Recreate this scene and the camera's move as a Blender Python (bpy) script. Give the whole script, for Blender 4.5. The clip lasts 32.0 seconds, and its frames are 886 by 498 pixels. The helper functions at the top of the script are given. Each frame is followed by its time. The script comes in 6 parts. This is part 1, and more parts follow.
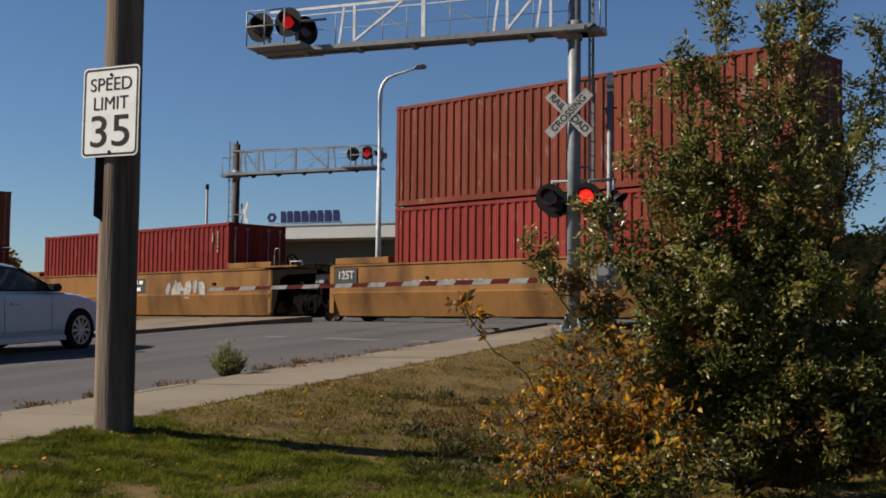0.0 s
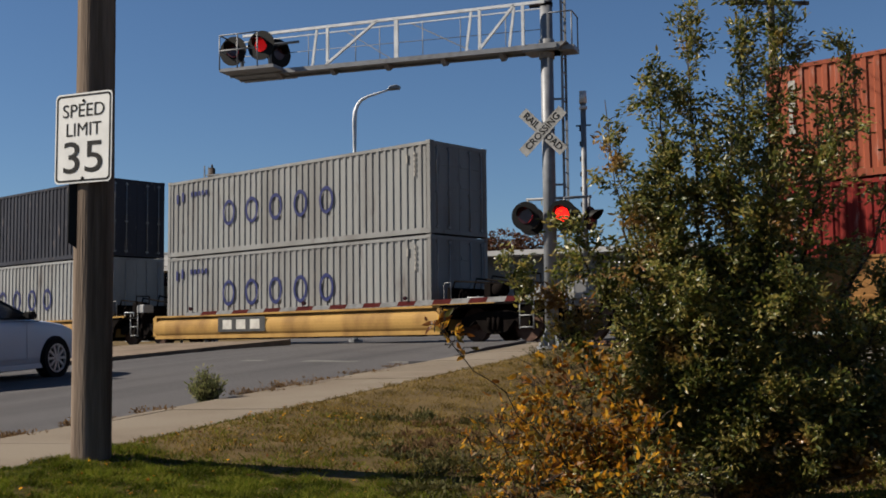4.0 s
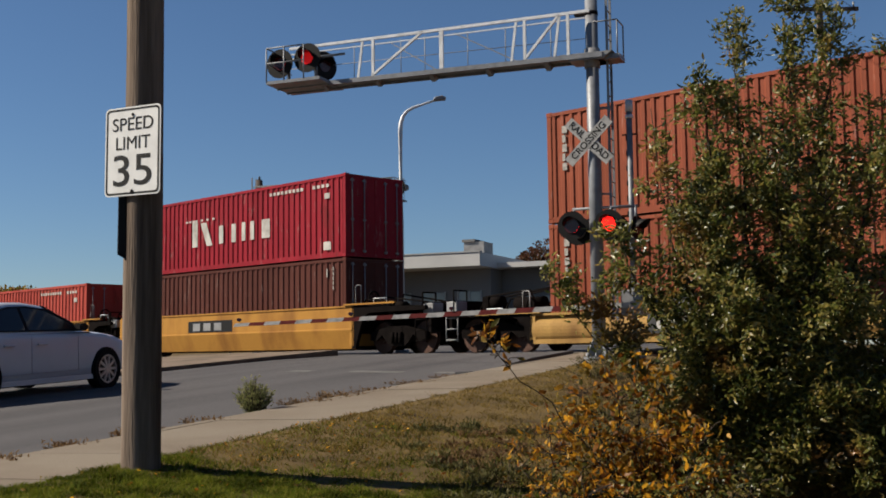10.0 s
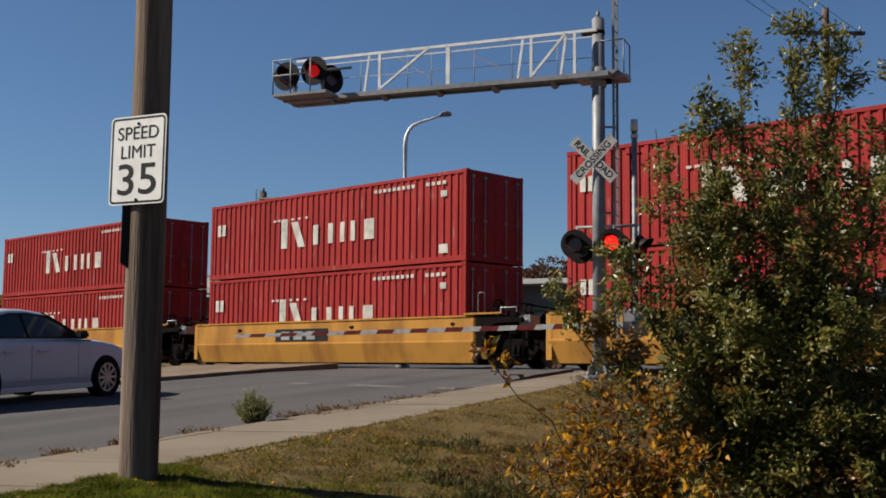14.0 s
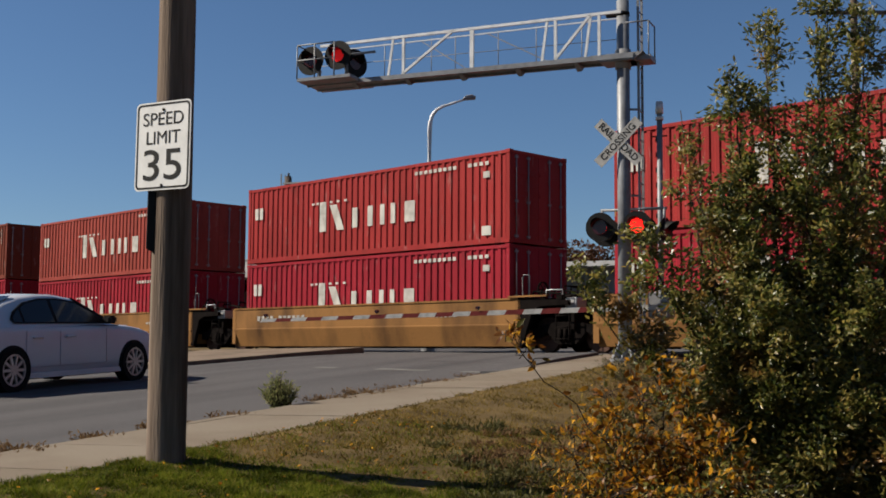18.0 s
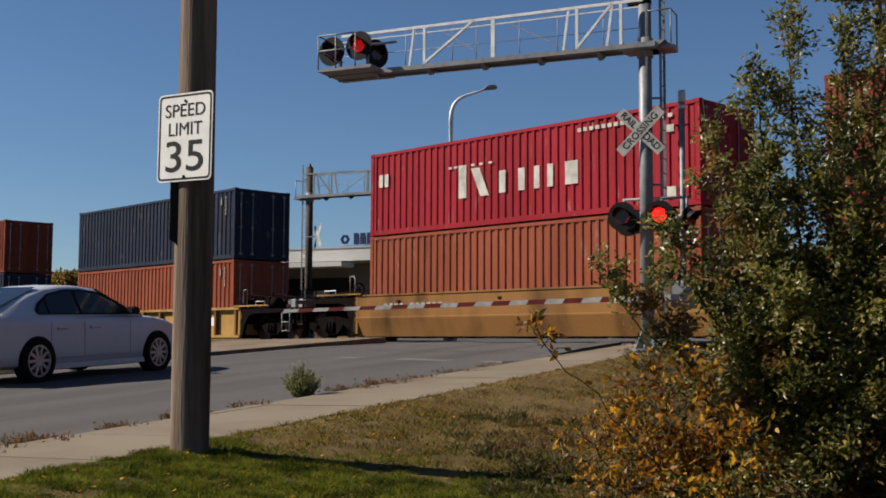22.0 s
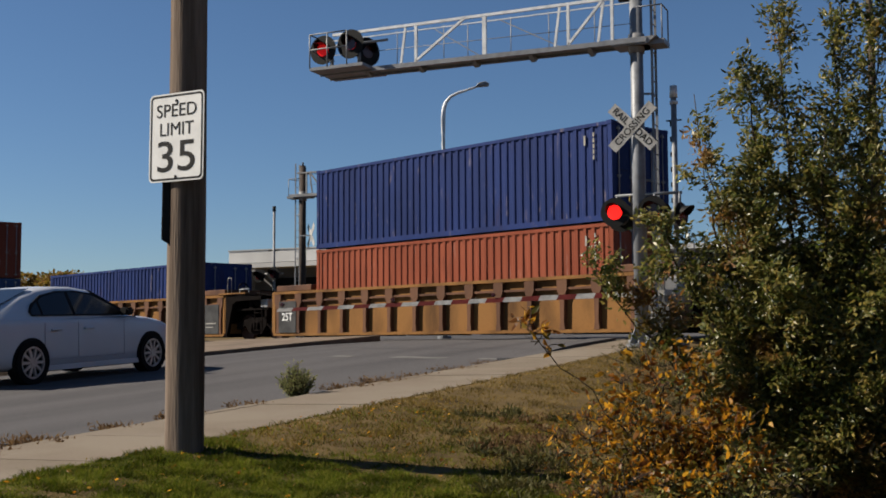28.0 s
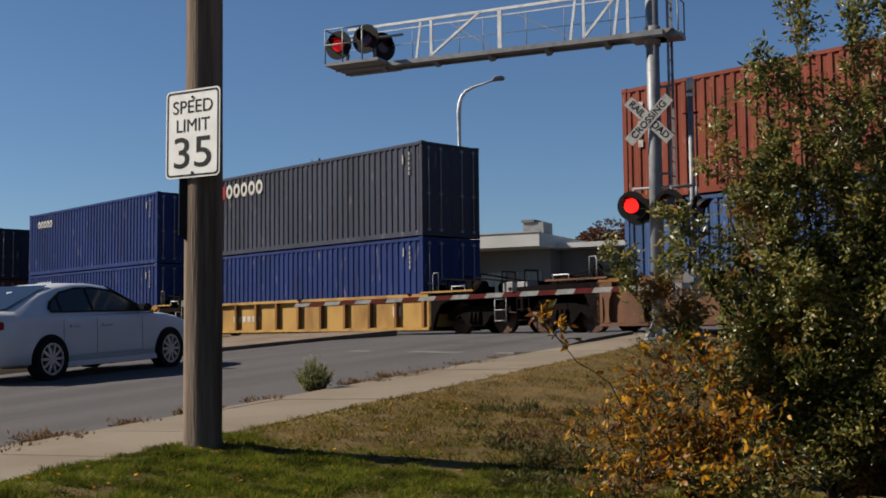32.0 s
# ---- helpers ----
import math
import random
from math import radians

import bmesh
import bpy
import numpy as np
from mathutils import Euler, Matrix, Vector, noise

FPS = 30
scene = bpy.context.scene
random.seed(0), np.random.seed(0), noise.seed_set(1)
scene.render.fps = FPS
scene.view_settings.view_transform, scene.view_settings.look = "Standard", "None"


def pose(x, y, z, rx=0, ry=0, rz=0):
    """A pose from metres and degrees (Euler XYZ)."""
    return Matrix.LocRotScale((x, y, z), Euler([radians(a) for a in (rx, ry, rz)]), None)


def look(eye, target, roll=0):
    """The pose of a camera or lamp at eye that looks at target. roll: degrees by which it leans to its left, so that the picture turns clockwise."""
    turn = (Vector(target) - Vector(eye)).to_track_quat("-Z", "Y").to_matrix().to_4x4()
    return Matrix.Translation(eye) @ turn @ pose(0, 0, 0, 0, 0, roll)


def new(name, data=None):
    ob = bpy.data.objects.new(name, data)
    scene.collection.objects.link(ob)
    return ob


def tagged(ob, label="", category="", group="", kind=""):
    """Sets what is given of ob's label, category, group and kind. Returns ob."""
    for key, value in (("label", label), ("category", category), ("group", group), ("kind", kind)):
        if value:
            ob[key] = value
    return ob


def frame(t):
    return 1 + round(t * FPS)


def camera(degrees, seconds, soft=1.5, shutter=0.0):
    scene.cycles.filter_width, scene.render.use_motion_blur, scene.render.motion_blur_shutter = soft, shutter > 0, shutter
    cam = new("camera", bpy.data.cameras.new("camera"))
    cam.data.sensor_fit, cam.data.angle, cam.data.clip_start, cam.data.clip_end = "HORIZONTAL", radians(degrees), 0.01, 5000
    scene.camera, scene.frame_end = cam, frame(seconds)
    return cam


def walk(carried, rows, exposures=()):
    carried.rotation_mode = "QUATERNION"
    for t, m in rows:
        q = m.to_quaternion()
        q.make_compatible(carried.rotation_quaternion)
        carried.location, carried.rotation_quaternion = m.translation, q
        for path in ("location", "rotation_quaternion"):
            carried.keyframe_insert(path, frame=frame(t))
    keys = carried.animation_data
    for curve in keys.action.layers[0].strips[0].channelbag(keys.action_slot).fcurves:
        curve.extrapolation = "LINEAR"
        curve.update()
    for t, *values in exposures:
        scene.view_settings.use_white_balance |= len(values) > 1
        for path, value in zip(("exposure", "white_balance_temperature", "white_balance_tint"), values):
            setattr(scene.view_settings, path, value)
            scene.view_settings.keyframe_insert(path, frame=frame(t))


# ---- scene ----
cam = camera(41.96, 32.0, soft=1.75)
# seconds, x, yaw, pitch, roll of the hand-held camera, which stands on one spot; z = 0 is the top of the rails
ROWS = [
    (0, -0.012, -1.513, 3.620, 0.577),
    (0.5, -0.012, -1.740, 3.925, 0.723),
    (1, -0.011, -2.492, 4.140, 0.290),
    (1.5, -0.011, -2.652, 4.288, 0.184),
    (2, -0.010, -2.624, 4.261, -0.022),
    (2.5, -0.010, -2.661, 4.303, -0.033),
    (3, -0.010, -2.417, 4.477, 0.153),
    (3.5, -0.009, -2.626, 4.544, -0.407),
    (5.5, -0.008, -2.610, 4.778, -0.869),
    (6, -0.007, -1.842, 4.810, -0.690),
    (6.5, -0.007, -1.539, 4.823, -0.568),
    (7, -0.006, -1.323, 4.775, -0.719),
    (7.5, -0.006, -0.868, 4.779, -0.648),
    (8, -0.006, -0.567, 4.874, -0.370),
    (8.5, -0.005, -0.643, 5.004, -0.397),
    (9, -0.005, -0.839, 5.180, -0.513),
    (9.5, -0.004, -0.373, 5.179, -0.737),
    (10, -0.004, -0.355, 5.139, -0.718),
    (10.5, -0.003, -0.134, 5.159, -0.471),
    (11, -0.003, -0.126, 5.449, -0.170),
    (11.5, -0.003, -0.314, 5.489, 0.054),
    (12, -0.002, -0.297, 5.872, 0.366),
    (12.5, -0.002, -0.074, 5.957, 0.416),
    (13, -0.001, -0.001, 5.991, 0.423),
    (13.5, -0.001, -0.092, 5.951, 0.709),
    (14, -0.001, -0.217, 5.903, 0.504),
    (14.5, -0.000, 0.138, 5.398, 0.264),
    (15, 0.000, 0.734, 4.884, 0.244),
    (15.5, 0.001, 0.989, 4.717, 0.320),
    (17.5, 0.002, 1.043, 5.109, 0.345),
    (18, 0.003, 1.018, 5.092, 0.342),
    (18.5, 0.003, 1.116, 5.113, 0.193),
    (19, 0.003, 1.085, 4.851, 0.223),
    (19.5, 0.004, 1.203, 4.649, 0.342),
    (20, 0.004, 1.670, 4.583, 0.638),
    (20.5, 0.005, 1.683, 4.654, 0.379),
    (21, 0.005, 1.995, 4.626, 0.310),
    (21.5, 0.005, 2.163, 4.633, 0.288),
    (22, 0.006, 2.103, 4.595, 0.244),
    (22.5, 0.006, 1.730, 4.609, -0.130),
    (23, 0.007, 1.397, 4.620, -0.204),
    (23.5, 0.007, 1.062, 4.847, -0.179),
    (24, 0.007, 1.361, 4.767, -0.019),
    (24.5, 0.008, 1.617, 4.583, 0.066),
    (25, 0.008, 1.583, 4.490, 0.024),
    (25.5, 0.009, 1.795, 4.431, -0.014),
    (27.5, 0.010, 1.805, 4.430, -0.353),
    (28, 0.011, 1.788, 4.473, -0.342),
    (28.5, 0.011, 1.785, 4.456, -0.254),
    (29, 0.012, 1.717, 4.411, -0.454),
    (29.5, 0.012, 1.839, 4.340, -0.276),
    (30, 0.012, 1.920, 4.389, -0.414),
    (30.5, 0.013, 2.175, 4.408, -0.646),
    (31, 0.013, 2.204, 4.376, -0.599),
    (31.5, 0.014, 2.402, 4.319, -0.639),
    (32, 0.014, 2.620, 4.207, -0.612),
]
walk(cam, [(t, pose(x, 0, 0, 90 + p, 0, yaw) @ pose(0, 0, 0, 0, 0, r)) for t, x, yaw, p, r in ROWS],
     exposures=[(0.0, 0.88, 6220, 10), (32.0, 0.88, 6220, 10)])

# ---- light: clear autumn sky, one sun ----
SUN_BEARING, SUN_HEIGHT = -87.0, 36.5
world = bpy.data.worlds.new("sky")
scene.world = world
world.use_nodes = True
wn = world.node_tree.nodes
sky = wn.new("ShaderNodeTexSky")
sky.sky_type = 'NISHITA'
sky.sun_disc = False
sky.sun_elevation = radians(SUN_HEIGHT)
sky.sun_rotation = radians(SUN_BEARING)
sky.altitude, sky.air_density, sky.dust_density, sky.ozone_density = 300, 1.0, 0.05, 6.0
wn["Background"].inputs["Strength"].default_value = 0.0402
world.node_tree.links.new(sky.outputs["Color"], wn["Background"].inputs["Color"])
sun_data = bpy.data.lights.new("sun", 'SUN')
sun_data.energy, sun_data.angle, sun_data.color = 5.0, radians(0.53), (1.0, 0.88, 0.72)
sun = new("sun", sun_data)
sb, sh = radians(SUN_BEARING), radians(SUN_HEIGHT)
sun.matrix_world = look((40 * math.sin(sb) * math.cos(sh), 40 * math.cos(sb) * math.cos(sh), 40 * math.sin(sh)), (0, 0, 0))

# ---- the two directions of the place ----
TRACK, ROAD = radians(44.24), radians(22.2)       # bearing of the line across the track, and of the road
TD = Vector((math.cos(TRACK), -math.sin(TRACK), 0))   # the way the train runs
TN = Vector((math.sin(TRACK), math.cos(TRACK), 0))
RU = Vector((math.sin(ROAD), math.cos(ROAD), 0))      # along the road, towards the crossing
RV = Vector((math.cos(ROAD), -math.sin(ROAD), 0))     # across the road, to its right
FACE = 23.27                                          # near faces of the containers
MIDDLE = FACE + 1.219                                 # middle of the track


def grade(w):
    """Height of the ground at the distance w towards the track."""
    if w < -8:
        return -0.047 * 30.9
    if w > 28:
        return min(0.65, 0.022 * (w - 28))
    return -0.047 * (22.9 - w) if w < 22.9 else 0.0


def uv(u, v, z=0.0):
    p = RU * u + RV * v
    return Vector((p.x, p.y, z))


def bank(v):
    """The lawn falls away from the pavement towards the camera."""
    return -0.10 * min(5.0, max(0.0, v + 5.5))


def lift(u, v, dz=0.0):
    p = uv(u, v)
    p.z = grade(p.dot(TN)) + bank(v) + dz
    return p


def road_pose(u, v, dz=0.0, turn=0.0):
    p = lift(u, v, dz)
    return pose(p.x, p.y, p.z, 0, 0, -math.degrees(ROAD) + turn)


def track_pose(s, across=0.0, z=0.0):
    p = TD * s + TN * (MIDDLE + across)
    return pose(p.x, p.y, z, 0, 0, -math.degrees(TRACK))


# ---- materials ----
def material(name, colour, rough=0.6, metal=0.0, spread=0.25, size=3.0, bump=0.15, fine=60.0, tint=None, by_object=0.0, own=False, streak=1.0, along=None, gloss=0.12):
    """Painted or natural surface: colour broken up at two scales, with fine relief. own: colour from the object."""
    m = bpy.data.materials.new(name)
    m.use_nodes = True
    nt = m.node_tree
    n, link = nt.nodes, nt.links.new
    bsdf = n["Principled BSDF"]
    bsdf.inputs["Metallic"].default_value = metal
    bsdf.inputs["Roughness"].default_value = rough
    bsdf.inputs["Specular IOR Level"].default_value = gloss
    tc = n.new("ShaderNodeTexCoord")
    mp = n.new("ShaderNodeMapping")
    mp.inputs["Scale"].default_value = (1, 1, streak)
    link(tc.outputs["Object"], mp.inputs["Vector"])
    if along is not None:
        spin = n.new("ShaderNodeMapping")
        spin.inputs["Rotation"].default_value = (0, 0, along)
        link(tc.outputs["Object"], spin.inputs["Vector"])
        link(spin.outputs[0], mp.inputs["Vector"])
        mp.inputs["Scale"].default_value = (1, 0.04, 1)
    big, small = n.new("ShaderNodeTexNoise"), n.new("ShaderNodeTexNoise")
    big.inputs["Scale"].default_value, big.inputs["Detail"].default_value = size, 6
    small.inputs["Scale"].default_value, small.inputs["Detail"].default_value = fine, 3
    link(mp.outputs[0], big.inputs["Vector"])
    link(mp.outputs[0] if streak < 0.2 else tc.outputs["Object"], small.inputs["Vector"])
    mix = n.new("ShaderNodeMix")
    mix.data_type = 'RGBA'
    info = n.new("ShaderNodeObjectInfo")
    dark = tint or tuple(c * 0.45 for c in colour)
    if own:
        mul = n.new("ShaderNodeMix")
        mul.data_type, mul.blend_type = 'RGBA', 'MULTIPLY'
        mul.inputs["Factor"].default_value = 1
        link(info.outputs["Color"], mul.inputs["A"])
        mul.inputs["B"].default_value = (0.5, 0.45, 0.42, 1)
        link(info.outputs["Color"], mix.inputs["A"])
        link(mul.outputs["Result"], mix.inputs["B"])
        # each panel has its own stains
        push = n.new("ShaderNodeVectorMath")
        push.operation = 'SCALE'
        push.inputs[0].default_value = (37.0, 11.0, 23.0)
        link(info.outputs["Random"], push.inputs["Scale"])
        link(push.outputs[0], mp.inputs["Location"])
    else:
        mix.inputs["A"].default_value = (*colour, 1)
        mix.inputs["B"].default_value = (*dark, 1)
    ramp = n.new("ShaderNodeMapRange")
    ramp.inputs["From Min"].default_value, ramp.inputs["From Max"].default_value = 0.42, 0.75
    ramp.inputs["To Max"].default_value = min(1.0, spread * 2.4)
    link(big.outputs["Fac"], ramp.inputs["Value"])
    link(ramp.outputs["Result"], mix.inputs["Factor"])
    last = mix.outputs["Result"]
    if by_object or spread:
        hsv = n.new("ShaderNodeHueSaturation")
        add = n.new("ShaderNodeMath")
        add.operation = 'MULTIPLY_ADD'
        link(small.outputs["Fac"], add.inputs[0])
        add.inputs[1].default_value, add.inputs[2].default_value = spread * 0.9, 1 - spread * 0.45
        val = add.outputs[0]
        if by_object:
            ob = n.new("ShaderNodeMath")
            ob.operation = 'MULTIPLY_ADD'
            link(info.outputs["Random"], ob.inputs[0])
            ob.inputs[1].default_value = by_object
            link(val, ob.inputs[2])
            val = ob.outputs[0]
        link(val, hsv.inputs["Value"])
        link(last, hsv.inputs["Color"])
        last = hsv.outputs["Color"]
    if own:
        # pale scuffs and rust runs
        for scale, lo, hi, paint, most in ((5.0, 0.60, 0.72, (0.30, 0.24, 0.21, 1), 0.38), (2.2, 0.58, 0.74, (0.035, 0.016, 0.010, 1), 0.55)):
            tex = n.new("ShaderNodeTexNoise")
            tex.inputs["Scale"].default_value, tex.inputs["Detail"].default_value, tex.inputs["Roughness"].default_value = scale, 8, 0.65
            link(mp.outputs[0], tex.inputs["Vector"])
            cut = n.new("ShaderNodeMapRange")
            cut.inputs["From Min"].default_value, cut.inputs["From Max"].default_value, cut.inputs["To Max"].default_value = lo, hi, most
            link(tex.outputs["Fac"], cut.inputs["Value"])
            over = n.new("ShaderNodeMix")
            over.data_type = 'RGBA'
            link(cut.outputs["Result"], over.inputs["Factor"])
            link(last, over.inputs["A"])
            over.inputs["B"].default_value = paint
            last = over.outputs["Result"]
    link(last, bsdf.inputs["Base Color"])
    if bump:
        b = n.new("ShaderNodeBump")
        b.inputs["Strength"].default_value, b.inputs["Distance"].default_value = bump, 0.02
        link(small.outputs["Fac"], b.inputs["Height"])
        link(b.outputs["Normal"], bsdf.inputs["Normal"])
    return m


def leafy(name, colours, rough=0.45, shine=0.25, patch=None, sheen=0.22, turned=None):
    """Leaves: a colour for each leaf from a ramp, a little light passing through. patch: scale and second colour of blotches. turned: scale and colour of clumps that have turned."""
    m = bpy.data.materials.new(name)
    m.use_nodes = True
    nt = m.node_tree
    n, link = nt.nodes, nt.links.new
    bsdf = n["Principled BSDF"]
    bsdf.inputs["Roughness"].default_value = rough
    bsdf.inputs["Specular IOR Level"].default_value = sheen
    geo = n.new("ShaderNodeNewGeometry")
    ramp = n.new("ShaderNodeValToRGB")
    ramp.color_ramp.elements[0].color = (*colours[0], 1)
    ramp.color_ramp.elements[1].color = (*colours[-1], 1)
    for i, c in enumerate(colours[1:-1]):
        ramp.color_ramp.elements.new((i + 1) / (len(colours) - 1)).color = (*c, 1)
    link(geo.outputs["Random Per Island"], ramp.inputs["Fac"])
    colour = ramp.outputs["Color"]
    if patch:
        tc = n.new("ShaderNodeTexCoord")
        tex = n.new("ShaderNodeTexNoise")
        tex.inputs["Scale"].default_value, tex.inputs["Detail"].default_value = patch[0], 3
        link(tc.outputs["Object"], tex.inputs["Vector"])
        rng = n.new("ShaderNodeMapRange")
        rng.inputs["From Min"].default_value, rng.inputs["From Max"].default_value = 0.42, 0.62
        link(tex.outputs["Fac"], rng.inputs["Value"])
        blot = n.new("ShaderNodeMix")
        blot.data_type, blot.blend_type = 'RGBA', 'MULTIPLY'
        link(rng.outputs["Result"], blot.inputs["Factor"])
        link(colour, blot.inputs["A"])
        blot.inputs["B"].default_value = (*patch[1], 1)
        colour = blot.outputs["Result"]
    if turned:
        tc = n.new("ShaderNodeTexCoord")
        tex = n.new("ShaderNodeTexNoise")
        tex.inputs["Scale"].default_value, tex.inputs["Detail"].default_value = turned[0], 2
        link(tc.outputs["Object"], tex.inputs["Vector"])
        rng = n.new("ShaderNodeMapRange")
        rng.inputs["From Min"].default_value, rng.inputs["From Max"].default_value, rng.inputs["To Max"].default_value = 0.60, 0.68, 0.7
        link(tex.outputs["Fac"], rng.inputs["Value"])
        dry = n.new("ShaderNodeMix")
        dry.data_type = 'RGBA'
        link(rng.outputs["Result"], dry.inputs["Factor"])
        link(colour, dry.inputs["A"])
        dry.inputs["B"].default_value = (*turned[1], 1)
        colour = dry.outputs["Result"]
    link(colour, bsdf.inputs["Base Color"])
    tr = n.new("ShaderNodeBsdfTranslucent")
    link(colour, tr.inputs["Color"])
    ms = n.new("ShaderNodeMixShader")
    ms.inputs[0].default_value = shine
    link(bsdf.outputs[0], ms.inputs[1])
    link(tr.outputs[0], ms.inputs[2])
    link(ms.outputs[0], n["Material Output"].inputs["Surface"])
    return m


def glow(name, colour, strength):
    m = material(name, colour, 0.3, spread=0.0, bump=0)
    b = m.node_tree.nodes["Principled BSDF"]
    b.inputs["Emission Color"].default_value = (*colour, 1)
    b.inputs["Emission Strength"].default_value = strength
    return m


def glassy(name, colour, rough=0.05):
    m = bpy.data.materials.new(name)
    m.use_nodes = True
    b = m.node_tree.nodes["Principled BSDF"]
    b.inputs["Base Color"].default_value = (*colour, 1)
    b.inputs["Roughness"].default_value = rough
    b.inputs["IOR"].default_value = 1.5
    return m


PAINT = material("container_paint", (0.3, 0.1, 0.08), 0.55, spread=0.26, size=0.9, bump=0.05, own=True, streak=0.25, gloss=0.06)
GALV = material("galvanised_steel", (0.165, 0.173, 0.186), 0.5, 0.1, 0.3, 5.0, 0.08, 40, gloss=0.4)
GALV_PALE = material("pale_galvanised_steel", (0.56, 0.57, 0.575), 0.5, 0.1, 0.25, 5.0, 0.08, 40, gloss=0.4)
GREY_STEEL = material("grey_painted_steel", (0.22, 0.22, 0.22), 0.55, 0.2, 0.3, 2.0, 0.08, 50)
# far mast's steel, with its shaded side put into a dark brown colour
SHADED_STEEL = material("shade_brown_steel", (0.055, 0.042, 0.035), 0.75, 0.0, 0.4, 4.0, 0.1, 40)
DARK_STEEL = material("dirty_dark_steel", (0.012, 0.0105, 0.010), 0.8, 0.0, 0.5, 4.0, 0.3, 40, gloss=0.05)
BLACK = material("black_paint", (0.008, 0.008, 0.008), 0.6, 0, 0.3, 8.0, 0.05)
WHITE = material("white_paint", (0.62, 0.62, 0.60), 0.5, 0, 0.12, 6.0, 0.05)
CODE_PAINT = material("faded_code_paint", (0.28, 0.265, 0.24), 0.6, 0, 0.6, 9.0, 0.05)
BLADE_GREY = material("worn_reflective_sheeting", (0.33, 0.325, 0.31), 0.5, 0, 0.3, 6.0, 0.05)
GREY_DARK = material("dark_grey_stencil_paint", (0.045, 0.045, 0.045), 0.7, 0, 0.4, 3.0, 0.05)
SEAM = material("panel_gap", (0.24, 0.245, 0.26), 0.6, 0, 0.1, 3.0, 0.0)
ARM_RED = material("faded_red_sheeting", (0.105, 0.016, 0.014), 0.55, 0, 0.3, 4.0, 0.05)
ROAD_PAINT = material("worn_road_paint", (0.15, 0.145, 0.135), 0.85, 0, 0.6, 5.0, 0.2, 60)
GRIME = material("greasy_black_steel", (0.007, 0.0055, 0.005), 0.9, 0, 0.5, 4.0, 0.3, 40, gloss=0.02)
OFFWHITE = material("worn_white_lettering", (0.40, 0.385, 0.35), 0.6, 0, 0.35, 3.0, 0.05)
NAVY = material("navy_lettering", (0.015, 0.02, 0.08), 0.6, 0, 0.2, 3.0, 0.05)
RED_PAINT = material("red_paint", (0.22, 0.012, 0.012), 0.55, 0, 0.2, 4.0, 0.05)
YELLOW_CAR = material("yellow_car_paint", (0.31, 0.155, 0.032), 0.6, 0, 0.45, 1.3, 0.1, 30, tint=(0.17, 0.075, 0.02), streak=0.4, gloss=0.06)
OLD_YELLOW = material("weathered_yellow_car_paint", (0.29, 0.175, 0.055), 0.65, 0, 0.55, 1.2, 0.1, 30, tint=(0.15, 0.082, 0.03), streak=0.5, gloss=0.05)
TAN_CAR = material("faded_tan_car_paint", (0.18, 0.09, 0.030), 0.65, 0, 0.6, 1.1, 0.1, 30, tint=(0.065, 0.034, 0.015), streak=0.4, gloss=0.05)
BROWN_CAR = material("brown_car_paint", (0.10, 0.048, 0.026), 0.65, 0, 0.55, 1.1, 0.1, 30, tint=(0.045, 0.022, 0.014), streak=0.4)
ASPHALT = material("worn_asphalt", (0.082, 0.078, 0.078), 0.9, 0, 0.4, 1.3, 0.5, 90, tint=(0.054, 0.051, 0.052), along=ROAD)
CONCRETE = material("pale_concrete", (0.165, 0.138, 0.105), 0.9, 0, 0.35, 0.8, 0.35, 70, tint=(0.115, 0.088, 0.062), by_object=0.06)
DIRTY_CONCRETE = material("brown_stained_concrete", (0.165, 0.128, 0.095), 0.9, 0, 0.4, 1.2, 0.35, 60)
SOIL = material("dry_grass_soil", (0.106, 0.072, 0.028), 0.95, 0, 0.6, 1.4, 0.5, 18, tint=(0.05, 0.034, 0.014))
BALLAST_M = material("ballast_stone", (0.11, 0.10, 0.09), 0.95, 0, 0.6, 12.0, 1.0, 25)
RUST = material("rail_steel", (0.07, 0.04, 0.03), 0.6, 0.5, 0.4, 6.0, 0.2)
WOOD = material("weathered_pole_wood", (0.158, 0.123, 0.096), 0.95, 0, 0.85, 8.0, 0.5, 70, tint=(0.030, 0.020, 0.014), streak=0.05, gloss=0.03)
BARK = material("shrub_bark", (0.05, 0.038, 0.026), 0.9, 0, 0.4, 20.0, 0.5, 80)
CAR_WHITE = material("white_car_paint", (0.44, 0.45, 0.475), 0.25, 0, 0.04, 2.0, 0.0, gloss=0.5)
RUBBER = material("tyre_rubber", (0.008, 0.008, 0.008), 0.85, 0, 0.3, 20.0, 0.1)
ALLOY = material("alloy_rim", (0.42, 0.42, 0.42), 0.35, 0.6, 0.15, 20.0, 0.0)
GLASS_DARK = glassy("tinted_car_glass", (0.008, 0.009, 0.011))
LENS_DARK = glassy("unlit_red_lens", (0.035, 0.003, 0.003), 0.25)
LENS_LIT = glow("lit_red_lens", (1.0, 0.012, 0.008), 1.3)
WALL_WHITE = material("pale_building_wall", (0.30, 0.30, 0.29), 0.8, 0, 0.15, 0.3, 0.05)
# darker grey than the pale wall: the overhang's shade put into the colour
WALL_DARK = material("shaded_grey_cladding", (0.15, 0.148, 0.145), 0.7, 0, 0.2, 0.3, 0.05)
ROOF_GREY = material("pale_grey_roof", (0.42, 0.415, 0.40), 0.7, 0, 0.15, 0.3, 0.05)
WINDOW = glassy("window_glass", (0.2, 0.225, 0.22), 0.08)
